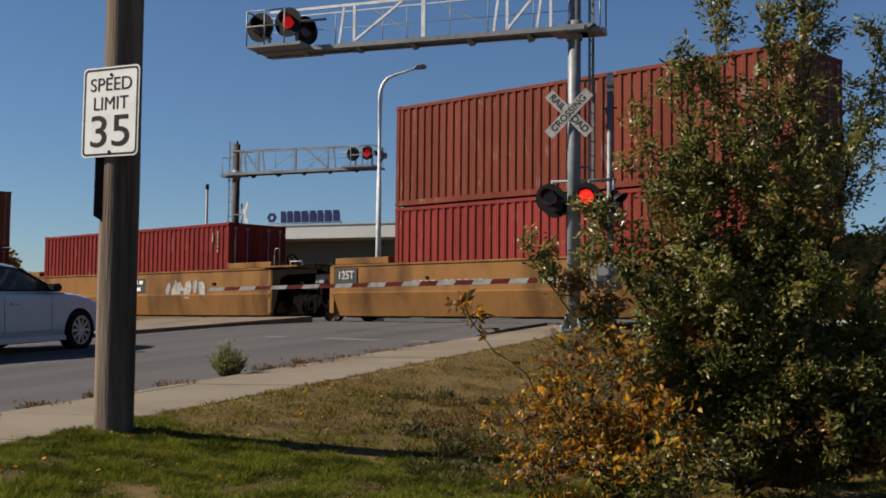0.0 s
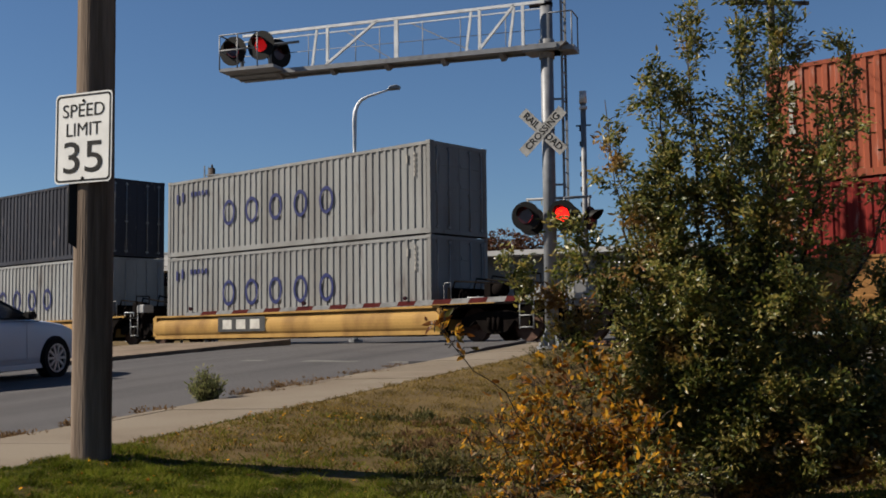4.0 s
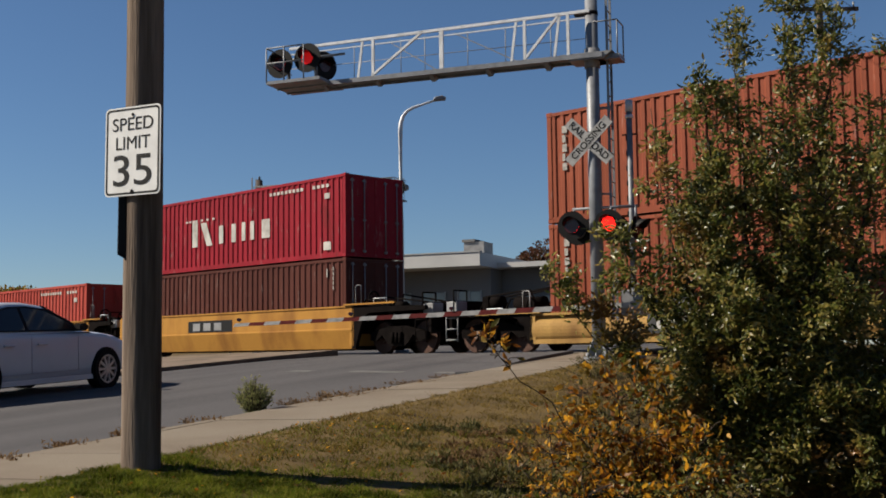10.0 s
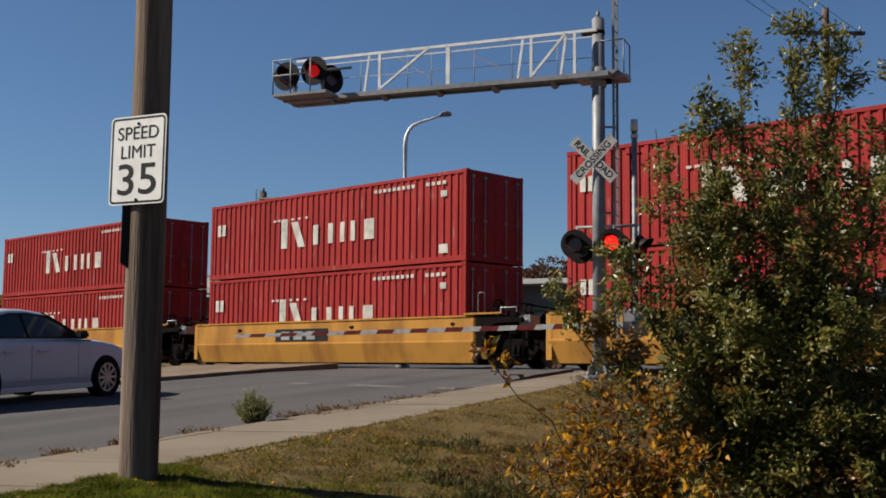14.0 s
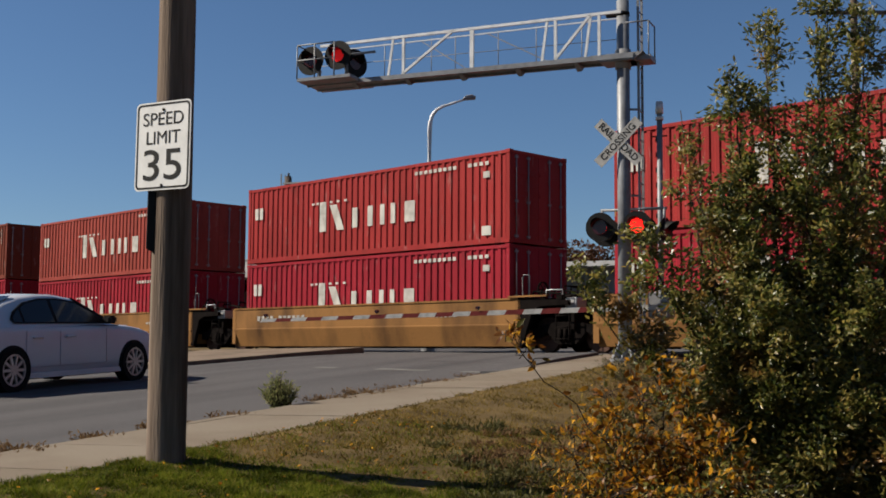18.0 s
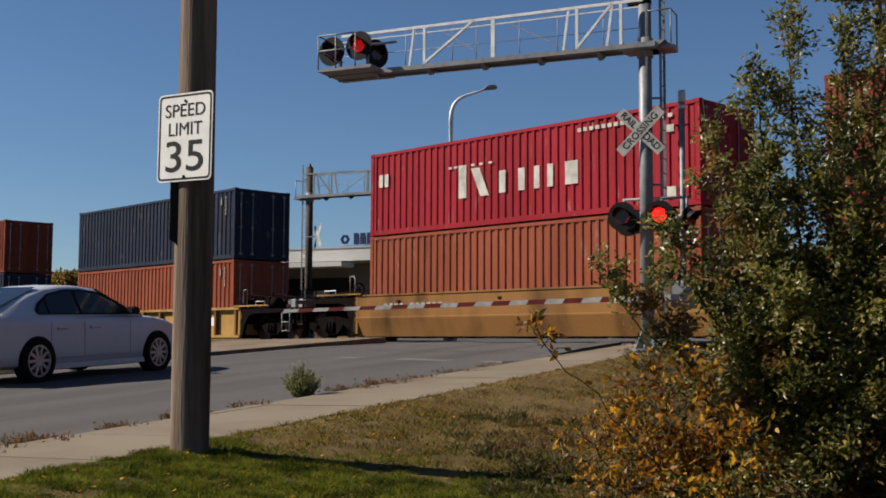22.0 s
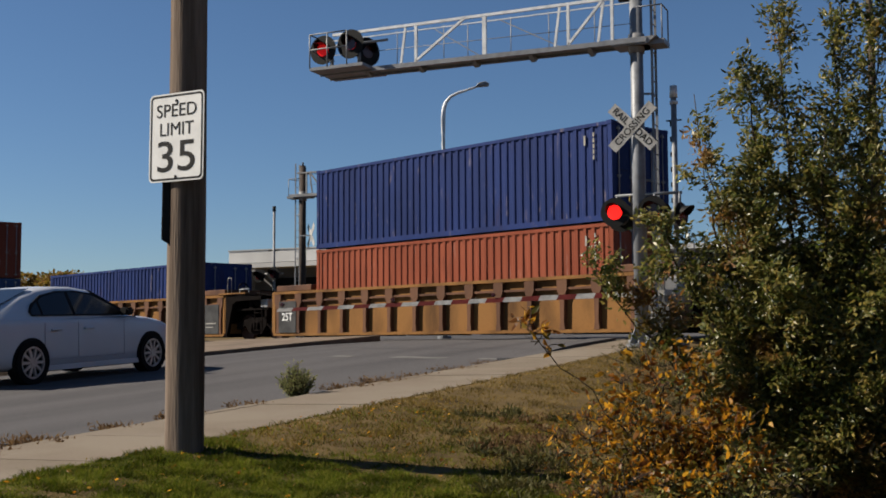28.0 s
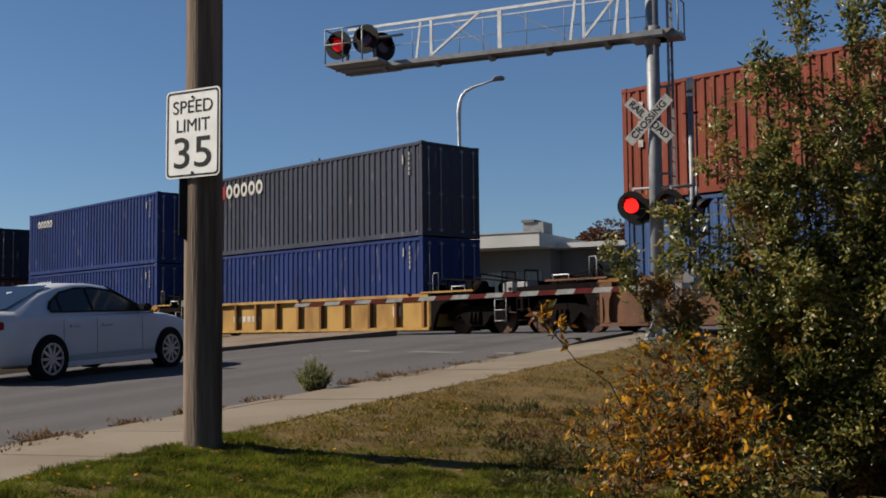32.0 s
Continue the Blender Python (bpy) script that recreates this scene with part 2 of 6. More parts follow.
LEAF = leafy("green_willow_leaf", [(0.034, 0.044, 0.009), (0.066, 0.084, 0.015), (0.112, 0.124, 0.024), (0.165, 0.160, 0.034), (0.26, 0.225, 0.065), (0.31, 0.23, 0.055), (0.075, 0.09, 0.017)], 0.38, 0.46, (2.0, (0.55, 0.58, 0.52)), 0.46, turned=(1.7, (0.24, 0.10, 0.028)))
LEAF_YELLOW = leafy("yellow_autumn_leaf", [(0.09, 0.035, 0.010), (0.20, 0.075, 0.010), (0.38, 0.165, 0.012), (0.62, 0.35, 0.03), (0.42, 0.20, 0.014), (0.22, 0.14, 0.02), (0.08, 0.08, 0.015)], 0.4, 0.58, (3.5, (0.72, 0.62, 0.50)), 0.2)
LEAF_FAR = leafy("far_autumn_leaf", [(0.11, 0.095, 0.02), (0.18, 0.13, 0.02), (0.24, 0.15, 0.03), (0.15, 0.075, 0.03)], 0.7, 0.4)
LEAF_RUST = leafy("far_russet_leaf", [(0.06, 0.022, 0.012), (0.09, 0.035, 0.018), (0.07, 0.045, 0.018)], 0.7)
WEED = leafy("grey_green_weed", [(0.12, 0.135, 0.04), (0.19, 0.195, 0.07), (0.27, 0.25, 0.11)], 0.8, 0.4)
WEED_DARK = leafy("dark_green_weed", [(0.040, 0.040, 0.010), (0.07, 0.066, 0.016), (0.11, 0.092, 0.028)], 0.7, 0.3)
WEED_BROWN = leafy("dead_brown_weed", [(0.09, 0.05, 0.022), (0.15, 0.085, 0.036), (0.20, 0.13, 0.06)], 0.8, 0.35)
GRASS_GREEN = leafy("green_grass", [(0.055, 0.075, 0.005), (0.095, 0.122, 0.008), (0.145, 0.158, 0.014), (0.19, 0.165, 0.028)], 0.8, 0.4, (3.2, (0.34, 0.38, 0.28)), 0.1)
GRASS_DRY = leafy("dry_grass", [(0.085, 0.056, 0.013), (0.18, 0.120, 0.030), (0.26, 0.175, 0.048), (0.115, 0.098, 0.018)], 0.8, 0.3, (2.0, (0.46, 0.48, 0.32)), 0.1)


# ---- mesh helpers ----
def box(bm, x0, x1, y0, y1, z0, z1):
    vs = [bm.verts.new((x, y, z)) for z in (z0, z1) for y in (y0, y1) for x in (x0, x1)]
    for f in ((0, 2, 3, 1), (4, 5, 7, 6), (0, 1, 5, 4), (2, 6, 7, 3), (0, 4, 6, 2), (1, 3, 7, 5)):
        bm.faces.new([vs[i] for i in f])
    return vs


def rod(bm, a, b, r, r2=None, seg=10, caps=True):
    """A round bar from a to b."""
    a, b = Vector(a), Vector(b)
    d = b - a
    q = d.to_track_quat('Z', 'Y').to_matrix()
    rings = []
    for p, rr in ((a, r), (b, r if r2 is None else r2)):
        rings.append([bm.verts.new(p + q @ Vector((rr * math.cos(2 * math.pi * i / seg), rr * math.sin(2 * math.pi * i / seg), 0))) for i in range(seg)])
    for i in range(seg):
        f = bm.faces.new((rings[0][i], rings[0][(i + 1) % seg], rings[1][(i + 1) % seg], rings[1][i]))
        f.smooth = True
    if caps:
        bm.faces.new(rings[0][::-1])
        bm.faces.new(rings[1])


def beam(bm, a, b, wide, high):
    """A square bar from a to b."""
    a, b = Vector(a), Vector(b)
    d = (b - a)
    side = d.cross(Vector((0, 0, 1)))
    side = side.normalized() if side.length > 1e-6 else Vector((1, 0, 0))
    up = side.cross(d).normalized()
    vs = []
    for p in (a, b):
        for i, j in ((-1, -1), (1, -1), (1, 1), (-1, 1)):
            vs.append(bm.verts.new(p + side * (i * wide / 2) + up * (j * high / 2)))
    for i in range(4):
        j = (i + 1) % 4
        bm.faces.new((vs[i], vs[j], vs[4 + j], vs[4 + i]))
    bm.faces.new(vs[3::-1])
    bm.faces.new(vs[4:])


def disc(bm, c, normal, r, thick, seg=24, r_in=0.0):
    """A round plate, or a ring where r_in is given, centred on c."""
    q = Vector(normal).to_track_quat('Z', 'Y').to_matrix()
    c = Vector(c)

    def ring(rr, z):
        return [bm.verts.new(c + q @ Vector((rr * math.cos(2 * math.pi * i / seg), rr * math.sin(2 * math.pi * i / seg), z))) for i in range(seg)]
    o0, o1 = ring(r, -thick / 2), ring(r, thick / 2)
    if r_in:
        i0, i1 = ring(r_in, -thick / 2), ring(r_in, thick / 2)
    for i in range(seg):
        j = (i + 1) % seg
        bm.faces.new((o0[i], o0[j], o1[j], o1[i]))
        if r_in:
            bm.faces.new((i0[j], i0[i], i1[i], i1[j]))
            bm.faces.new((o1[i], o1[j], i1[j], i1[i]))
            bm.faces.new((o0[j], o0[i], i0[i], i0[j]))
    if not r_in:
        bm.faces.new(o0[::-1])
        bm.faces.new(o1)


def prism(bm, outline, axis, a, b):
    """An outline pulled out along an axis ('x', 'y' or 'z') from a to b."""
    def put(p, t):
        return {'x': (t, p[0], p[1]), 'y': (p[0], t, p[1]), 'z': (p[0], p[1], t)}[axis]
    v0 = [bm.verts.new(put(p, a)) for p in outline]
    v1 = [bm.verts.new(put(p, b)) for p in outline]
    k = len(outline)
    for i in range(k):
        bm.faces.new((v0[i], v0[(i + 1) % k], v1[(i + 1) % k], v1[i]))
    bm.faces.new(v0[::-1])
    bm.faces.new(v1)


def sweep(bm, points, r, seg=8, r2=None):
    """A round bar bent along points, in one skin."""
    pts = [Vector(p) for p in points]
    k = len(pts)
    rings = []
    for i, p in enumerate(pts):
        d = pts[min(i + 1, k - 1)] - pts[max(i - 1, 0)]
        q = d.to_track_quat('Z', 'Y').to_matrix()
        rr = r + ((r2 or r) - r) * i / (k - 1)
        rings.append([bm.verts.new(p + q @ Vector((rr * math.cos(2 * math.pi * j / seg), rr * math.sin(2 * math.pi * j / seg), 0))) for j in range(seg)])
    for a, b in zip(rings, rings[1:]):
        for j in range(seg):
            bm.faces.new((a[j], a[(j + 1) % seg], b[(j + 1) % seg], b[j])).smooth = True
    bm.faces.new(rings[0][::-1])
    bm.faces.new(rings[-1])


def mesh_of(name, bm):
    bmesh.ops.recalc_face_normals(bm, faces=bm.faces)
    me = bpy.data.meshes.new(name)
    bm.to_mesh(me)
    bm.free()
    return me


def part(name, bm, mat, parent=None, label="", at=None):
    """Links a bmesh (or a ready mesh) as one mesh object, under a thing where parent is given."""
    me = bm if isinstance(bm, bpy.types.Mesh) else mesh_of(name, bm)
    if not me.materials:
        me.materials.append(mat)
    ob = new(name, me)
    if parent is not None:
        ob.parent = parent
    if at is not None:
        ob.matrix_basis = at
    if label:
        ob["label"] = label
    return ob


def thing(name, m, label, category, group="", kind=""):
    ob = new(name)
    ob.empty_display_size = 0.2
    ob.matrix_basis = m
    return tagged(ob, label, category, group, kind)


def bevelled(bm, w, seg=1):
    bmesh.ops.bevel(bm, geom=list(bm.edges), offset=w, segments=seg, affect='EDGES', clamp_overlap=True)
    return bm


def lettering(body, size, depth=0.004, bold=0.012):
    """A flat mesh of words in the built-in font, centred, facing -y."""
    cu = bpy.data.curves.new("words", 'FONT')
    cu.body, cu.size, cu.extrude, cu.align_x, cu.align_y = body, size, depth / 2, 'CENTER', 'CENTER'
    cu.offset = size * bold
    ob = bpy.data.objects.new("words", cu)
    scene.collection.objects.link(ob)
    me = bpy.data.meshes.new_from_object(ob.evaluated_get(bpy.context.evaluated_depsgraph_get()))
    bpy.data.objects.remove(ob)
    me.transform(pose(0, 0, 0, 90, 0, 0))
    me.materials.clear()
    return me


# ---- ground, road, pavement ----
def spread_lines(lo, hi, near_lo, near_hi, step):
    out = list(np.arange(near_lo, near_hi + 1e-6, step))
    d = step
    while out[-1] < hi:
        d *= 1.6
        out.append(out[-1] + d)
    d = step
    while out[0] > lo:
        d *= 1.6
        out.insert(0, out[0] - d)
    return out


KERB, WALK_IN, MED_NEAR, MED_FAR, FAR_KERB = -7.22, -5.77, -15.3, -20.4, -28.0


def ground_drop(u, v):
    """How far the earth lies under the finished grade."""
    w = uv(u, v).dot(TN)
    if FAR_KERB - 0.1 < v < WALK_IN + 0.01:
        return -0.30
    if 22.0 < w < 27.0:
        return -0.45
    if w >= 27:
        return -0.12
    return 0.0


def relief(p, v):
    """Small unevenness of the lawn, fading out at the pavement."""
    return (0.05 * noise.noise(p * 0.5) + 0.02 * noise.noise(p * 2.1) - 0.02) * min(1.0, max(0.0, v - WALK_IN))


def build_ground():
    us = spread_lines(-1500, 3000, -14, 46, 0.75)
    vs = sorted(spread_lines(-2500, 2500, -40, 26, 0.5) + [WALK_IN - 0.02, WALK_IN + 0.03, FAR_KERB - 0.05, FAR_KERB - 0.15])
    bm = bmesh.new()
    grid = []
    for u in us:
        row = []
        for v in vs:
            p = lift(u, v, ground_drop(u, v))
            if v > WALK_IN and abs(u) < 60:
                p.z += relief(p, v)
            row.append(bm.verts.new(p))
        grid.append(row)
    for a, b in zip(grid, grid[1:]):
        for i in range(len(vs) - 1):
            f = bm.faces.new((a[i], a[i + 1], b[i + 1], b[i]))
            f.smooth = True
    tagged(part("ground", bm, SOIL), "dry brownish earth with thin autumn grass", "ground", kind="structure")


def strip(name, mat, v0, v1, u0, u1, dz, thick, step=1.5, label="", category="road"):
    """A slab that follows the grade."""
    bm = bmesh.new()
    us = list(np.arange(u0, u1, step)) + [u1]
    rows = []
    for u in us:
        top = [dz(uv(u, v).dot(TN)) if callable(dz) else dz for v in (v0, v1)]
        rows.append([bm.verts.new(lift(u, v, z)) for v, z in ((v0, top[0] - thick), (v0, top[0]), (v1, top[1]), (v1, top[1] - thick))])
    for a, b in zip(rows, rows[1:]):
        for i in range(4):
            j = (i + 1) % 4
            bm.faces.new((a[i], a[j], b[j], b[i]))
    bm.faces.new(rows[0])
    bm.faces.new(rows[-1][::-1])
    return tagged(part(name, bm, mat), label, category, kind="structure")


build_ground()


CROWN = [(-28.0, -0.10), (-24.0, 0.02), (-20.0, 0.08), (-16.0, 0.085), (-13.0, 0.08), (-10.0, 0.0), (KERB - 0.15, -0.10)]


def crown(v):
    """The road's rounded cross-section, over the grade."""
    for (a, za), (b, zb) in zip(CROWN, CROWN[1:]):
        if v <= b:
            return za + (zb - za) * max(0.0, (v - a) / (b - a))
    return CROWN[-1][1]


def road_dz(u, v):
    """The crown fades out where the road comes up flush with the rails."""
    f = min(1.0, max(0.0, (uv(u, v).dot(TN) - 18.0) / 4.5))
    return crown(v) * (1 - f) - 0.005 * f


def build_road():
    bm = bmesh.new()
    us = list(np.arange(-70, 160, 1.5))
    vs = [v for v, _ in CROWN]
    rows = []
    for u in us:
        top = [bm.verts.new(lift(u, v, road_dz(u, v))) for v in vs]
        low = [bm.verts.new(lift(u, v, road_dz(u, v) - 0.25)) for v in (vs[-1], vs[0])]
        rows.append(top + low)
    for a, b in zip(rows, rows[1:]):
        for i in range(len(a)):
            j = (i + 1) % len(a)
            bm.faces.new((a[i], a[j], b[j], b[i]))
    bm.faces.new(rows[0])
    bm.faces.new(rows[-1][::-1])
    tagged(part("road", bm, ASPHALT), "worn grey asphalt road rising to the railway crossing", "road", kind="structure")


build_road()
strip("road_lip", ASPHALT, KERB - 0.75, KERB - 0.16, 20.4, 26.6, lambda w: -0.03 + 0.095 * min(1.0, max(0.0, (w - 16.0) / 2.6)), 0.25, label="thick edge of the asphalt where the road meets the crossing", category="road")
strip("kerb_near", CONCRETE, KERB - 0.15, KERB, -60, 27.0, 0.0, 0.3, label="low pale concrete kerb along the pavement", category="kerb")
strip("kerb_far", CONCRETE, FAR_KERB - 0.15, FAR_KERB, -60, 31.0, 0.02, 0.3, label="low pale concrete kerb on the far roadside", category="kerb")
strip("median", DIRTY_CONCRETE, MED_FAR, MED_NEAR, -60, 29.9, 0.17, 0.4, label="raised brown-stained concrete median strip", category="median")

# ---- railway ----
def build_track():
    bm = bmesh.new()
    for off in (-0.7175, 0.7175):
        p0, p1 = TD * -260 + TN * (MIDDLE + off), TD * 120 + TN * (MIDDLE + off)
        beam(bm, (p0.x, p0.y, -0.085), (p1.x, p1.y, -0.085), 0.07, 0.17)
    tagged(part("rails", bm, RUST), "pair of worn steel rails", "rail", kind="structure")
    bm = bmesh.new()
    prof = [(-2.3, -0.46), (-1.6, -0.2), (1.6, -0.2), (2.3, -0.46)]
    a, b = [], []
    for o, z in prof:
        p, q = TD * -260 + TN * (MIDDLE + o), TD * 120 + TN * (MIDDLE + o)
        a.append(bm.verts.new((p.x, p.y, z)))
        b.append(bm.verts.new((q.x, q.y, z)))
    for i in range(3):
        bm.faces.new((a[i], a[i + 1], b[i + 1], b[i]))
    bm.faces.new((a[3], a[0], b[0], b[3]))
    tagged(part("ballast", bm, BALLAST_M), "grey stone ballast bed under the track", "ballast", kind="structure")


build_track()

# ---- containers ----
LONG, WIDE, STD, CUBE = 12.192, 2.438, 2.591, 2.896
MESHES = {}


def corrugated(length, z0, z1, pitch=0.278, deep=0.034):
    """A pressed steel wall in the x-z plane, facing -y."""
    bm = bmesh.new()
    k = round(length / pitch)
    step = length / k
    prof = []
    for i in range(k):
        x = i * step
        prof += [(x, 0.0), (x + step * 0.36, 0.0), (x + step * 0.5, deep), (x + step * 0.86, deep)]
    prof.append((length, 0.0))
    low = [bm.verts.new((x, y, z0)) for x, y in prof]
    top = [bm.verts.new((x, y, z1)) for x, y in prof]
    for i in range(len(prof) - 1):
        bm.faces.new((low[i], low[i + 1], top[i + 1], top[i]))
    return bm


def container_meshes(length, high):
    key = (length, high)
    if key in MESHES:
        return MESHES[key]
    d = {}
    h = WIDE / 2
    bm = corrugated(length - 0.34, 0.16, high - 0.10)
    bmesh.ops.translate(bm, verts=bm.verts, vec=(0.17, -h + 0.012, 0))
    d["side_panel"] = mesh_of("side_panel", bm)
    bm = corrugated(WIDE - 0.3, 0.16, high - 0.10, 0.25)
    bmesh.ops.translate(bm, verts=bm.verts, vec=(-h + 0.15, 0.03, 0))
    d["end_panel"] = mesh_of("end_panel", bm)
    bm = bmesh.new()
    box(bm, 0, 0.15, 0, 0.16, 0.118, high - 0.118)
    d["corner_post"] = mesh_of("corner_post", bevelled(bm, 0.012))
    bm = bmesh.new()
    box(bm, -0.006, 0.172, -0.008, 0.164, 0, 0.118)
    d["corner_casting"] = mesh_of("corner_casting", bevelled(bm, 0.012))
    bm = bmesh.new()
    box(bm, 0.15, length - 0.15, 0, 0.06, high - 0.11, high - 0.02)
    d["top_rail"] = mesh_of("top_rail", bm)
    bm = bmesh.new()
    box(bm, 0.15, length - 0.15, 0, 0.05, 0.02, 0.17)
    for i in range(1, 12):
        box(bm, length * i / 12 - 0.03, length * i / 12 + 0.03, 0.05, 0.09, 0.02, 0.13)
    d["bottom_rail"] = mesh_of("bottom_rail", bm)
    bm = bmesh.new()
    box(bm, 0.05, length - 0.05, -h + 0.05, h - 0.05, high - 0.055, high - 0.012)
    d["roof"] = mesh_of("roof", bm)
    bm = bmesh.new()
    box(bm, 0.08, length - 0.08, -h + 0.07, h - 0.07, 0.05, 0.15)
    d["underframe"] = mesh_of("underframe", bm)
    bm = bmesh.new()
    box(bm, -0.03, 0.03, -h + 0.15, -0.006, 0.13, high - 0.11)
    for z in (0.3, 0.55, 0.8):
        zz = 0.13 + (high - 0.24) * z
        box(bm, 0.028, 0.045, -h + 0.2, -0.06, zz - 0.09, zz + 0.02)
    d["door"] = mesh_of("door", bm)
    bm = bmesh.new()
    rod(bm, (0, 0, 0.14), (0, 0, high - 0.13), 0.019, seg=6)
    for z in (0.2, high * 0.45, high - 0.2):
        box(bm, -0.03, 0.02, -0.06, 0.06, z - 0.03, z + 0.03)
    d["lock_rod"] = mesh_of("lock_rod", bm)
    bm = bmesh.new()
    box(bm, 0, 0.12, -h + 0.16, h - 0.16, high - 0.11, high - 0.02)
    d["end_header"] = mesh_of("end_header", bm)
    bm = bmesh.new()
    box(bm, 0, 0.12, -h + 0.16, h - 0.16, 0.02, 0.13)
    d["end_sill"] = mesh_of("end_sill", bm)
    for key_name, me in d.items():
        me.materials.append(GREY_STEEL if key_name == "lock_rod" else PAINT)
    MESHES[key] = d
    return d


FLIP = Matrix.Rotation(math.pi, 4, 'Z')


def plate(parent, mat, x0, x1, z0, z1, y=-WIDE / 2 - 0.006, name="mark"):
    bm = bmesh.new()
    box(bm, x0, x1, y, y + 0.005, z0, z1)
    return part(name, bm, mat, parent)


def ring_mark(parent, mat, x, z, r, squash=1.0, hole=0.73):
    bm = bmesh.new()
    disc(bm, (0, 0, 0), (0, 1, 0), r, 0.005, 20, r * hole)
    bmesh.ops.scale(bm, vec=(squash, 1, 1), verts=bm.verts)
    return part("mark", bm, mat, parent, at=pose(x, -WIDE / 2 - 0.004, z))


def marks(c, style, length, high):
    """Painted marks on the side that faces the road: plain shapes in their colours."""
    if style == "bold_white":            # two tall bars, one leaning, under a broken line, then low bars
        x = length * 0.325
        plate(c, OFFWHITE, x, x + 0.32, high * 0.33, high * 0.70)
        bm = bmesh.new()
        y = -WIDE / 2 - 0.006
        prism(bm, [(x + 0.50, high * 0.65), (x + 0.84, high * 0.65), (x + 1.22, high * 0.33), (x + 0.88, high * 0.33)], 'y', y, y + 0.005)
        part("mark", bm, OFFWHITE, c)
        for dx in (-0.42, -0.2, 0.5, 0.84, 1.2):
            plate(c, OFFWHITE, x + dx, x + dx + 0.14, high * 0.675, high * 0.70)
        for dx, w in ((1.62, 0.24), (2.34, 0.24), (2.92, 0.20), (3.40, 0.20), (4.02, 0.44)):
            plate(c, OFFWHITE, x + dx, x + dx + w, high * 0.34, high * 0.58)
        plate(c, OFFWHITE, 0.42, 0.6, high * 0.58, high * 0.73)
        plate(c, OFFWHITE, 0.68, 0.86, high * 0.58, high * 0.73)
        for i in range(9):
            plate(c, OFFWHITE, length * 0.69 + i * 0.2, length * 0.69 + i * 0.2 + 0.13, high * 0.86, high * 0.9)
        for i in range(4):
            plate(c, OFFWHITE, length * 0.87 + i * 0.22, length * 0.87 + i * 0.22 + 0.14, high * 0.86, high * 0.9)
        plate(c, OFFWHITE, length - 1.0, length - 0.75, high * 0.72, high * 0.79)
        plate(c, OFFWHITE, length - 1.05, length - 0.7, high * 0.1, high * 0.2)
    elif style == "navy_rings":
        for i in range(5):
            ring_mark(c, NAVY, length * 0.275 + i * 1.16, high * 0.5, 0.42, 0.74)
        plate(c, NAVY, 0.5, 0.62, high * 0.7, high * 0.82)
        plate(c, NAVY, 0.8, 0.92, high * 0.72, high * 0.84)
        for i in range(5):
            plate(c, NAVY, 1.3 + i * 0.2, 1.42 + i * 0.2, high * 0.77, high * 0.83)
    elif style in ("large_white", "small_white", "small_plain"):
        start, pitch, r = (1.33, 0.485, 0.26) if style == "large_white" else (0.95, 0.31, 0.17)
        if style != "small_plain":
            plate(c, RED_PAINT, 0.50, start - 0.04, high * 0.81 - r, high * 0.81 + r * 0.9)
        for i in range(5):
            ring_mark(c, OFFWHITE, start + pitch * (i + 0.5), high * 0.81, r, pitch * 0.43 / r, 0.5)
    elif style == "codes":
        pass
    elif style == "panel_mark":
        plate(c, OFFWHITE, 0.45, 0.75, high * 0.62, high * 0.78)
        plate(c, OFFWHITE, 0.9, 1.15, high * 0.55, high * 0.66)
    if style in ("codes", "left_codes", "navy_rings", "large_white", "small_white", "small_plain"):
        for i in range(5):
            plate(c, CODE_PAINT, length - 0.62, length - 0.57, high * 0.90 - 0.15 * i - 0.11, high * 0.90 - 0.15 * i)
        plate(c, CODE_PAINT, length - 0.92, length - 0.86, high * 0.78, high * 0.88)
    if style == "left_codes":
        for i in range(5):
            plate(c, CODE_PAINT, 0.5, 0.5 + (0.16, 0.11, 0.15, 0.09, 0.14)[i], high * 0.86 - 0.24 * i - 0.19, high * 0.86 - 0.24 * i)


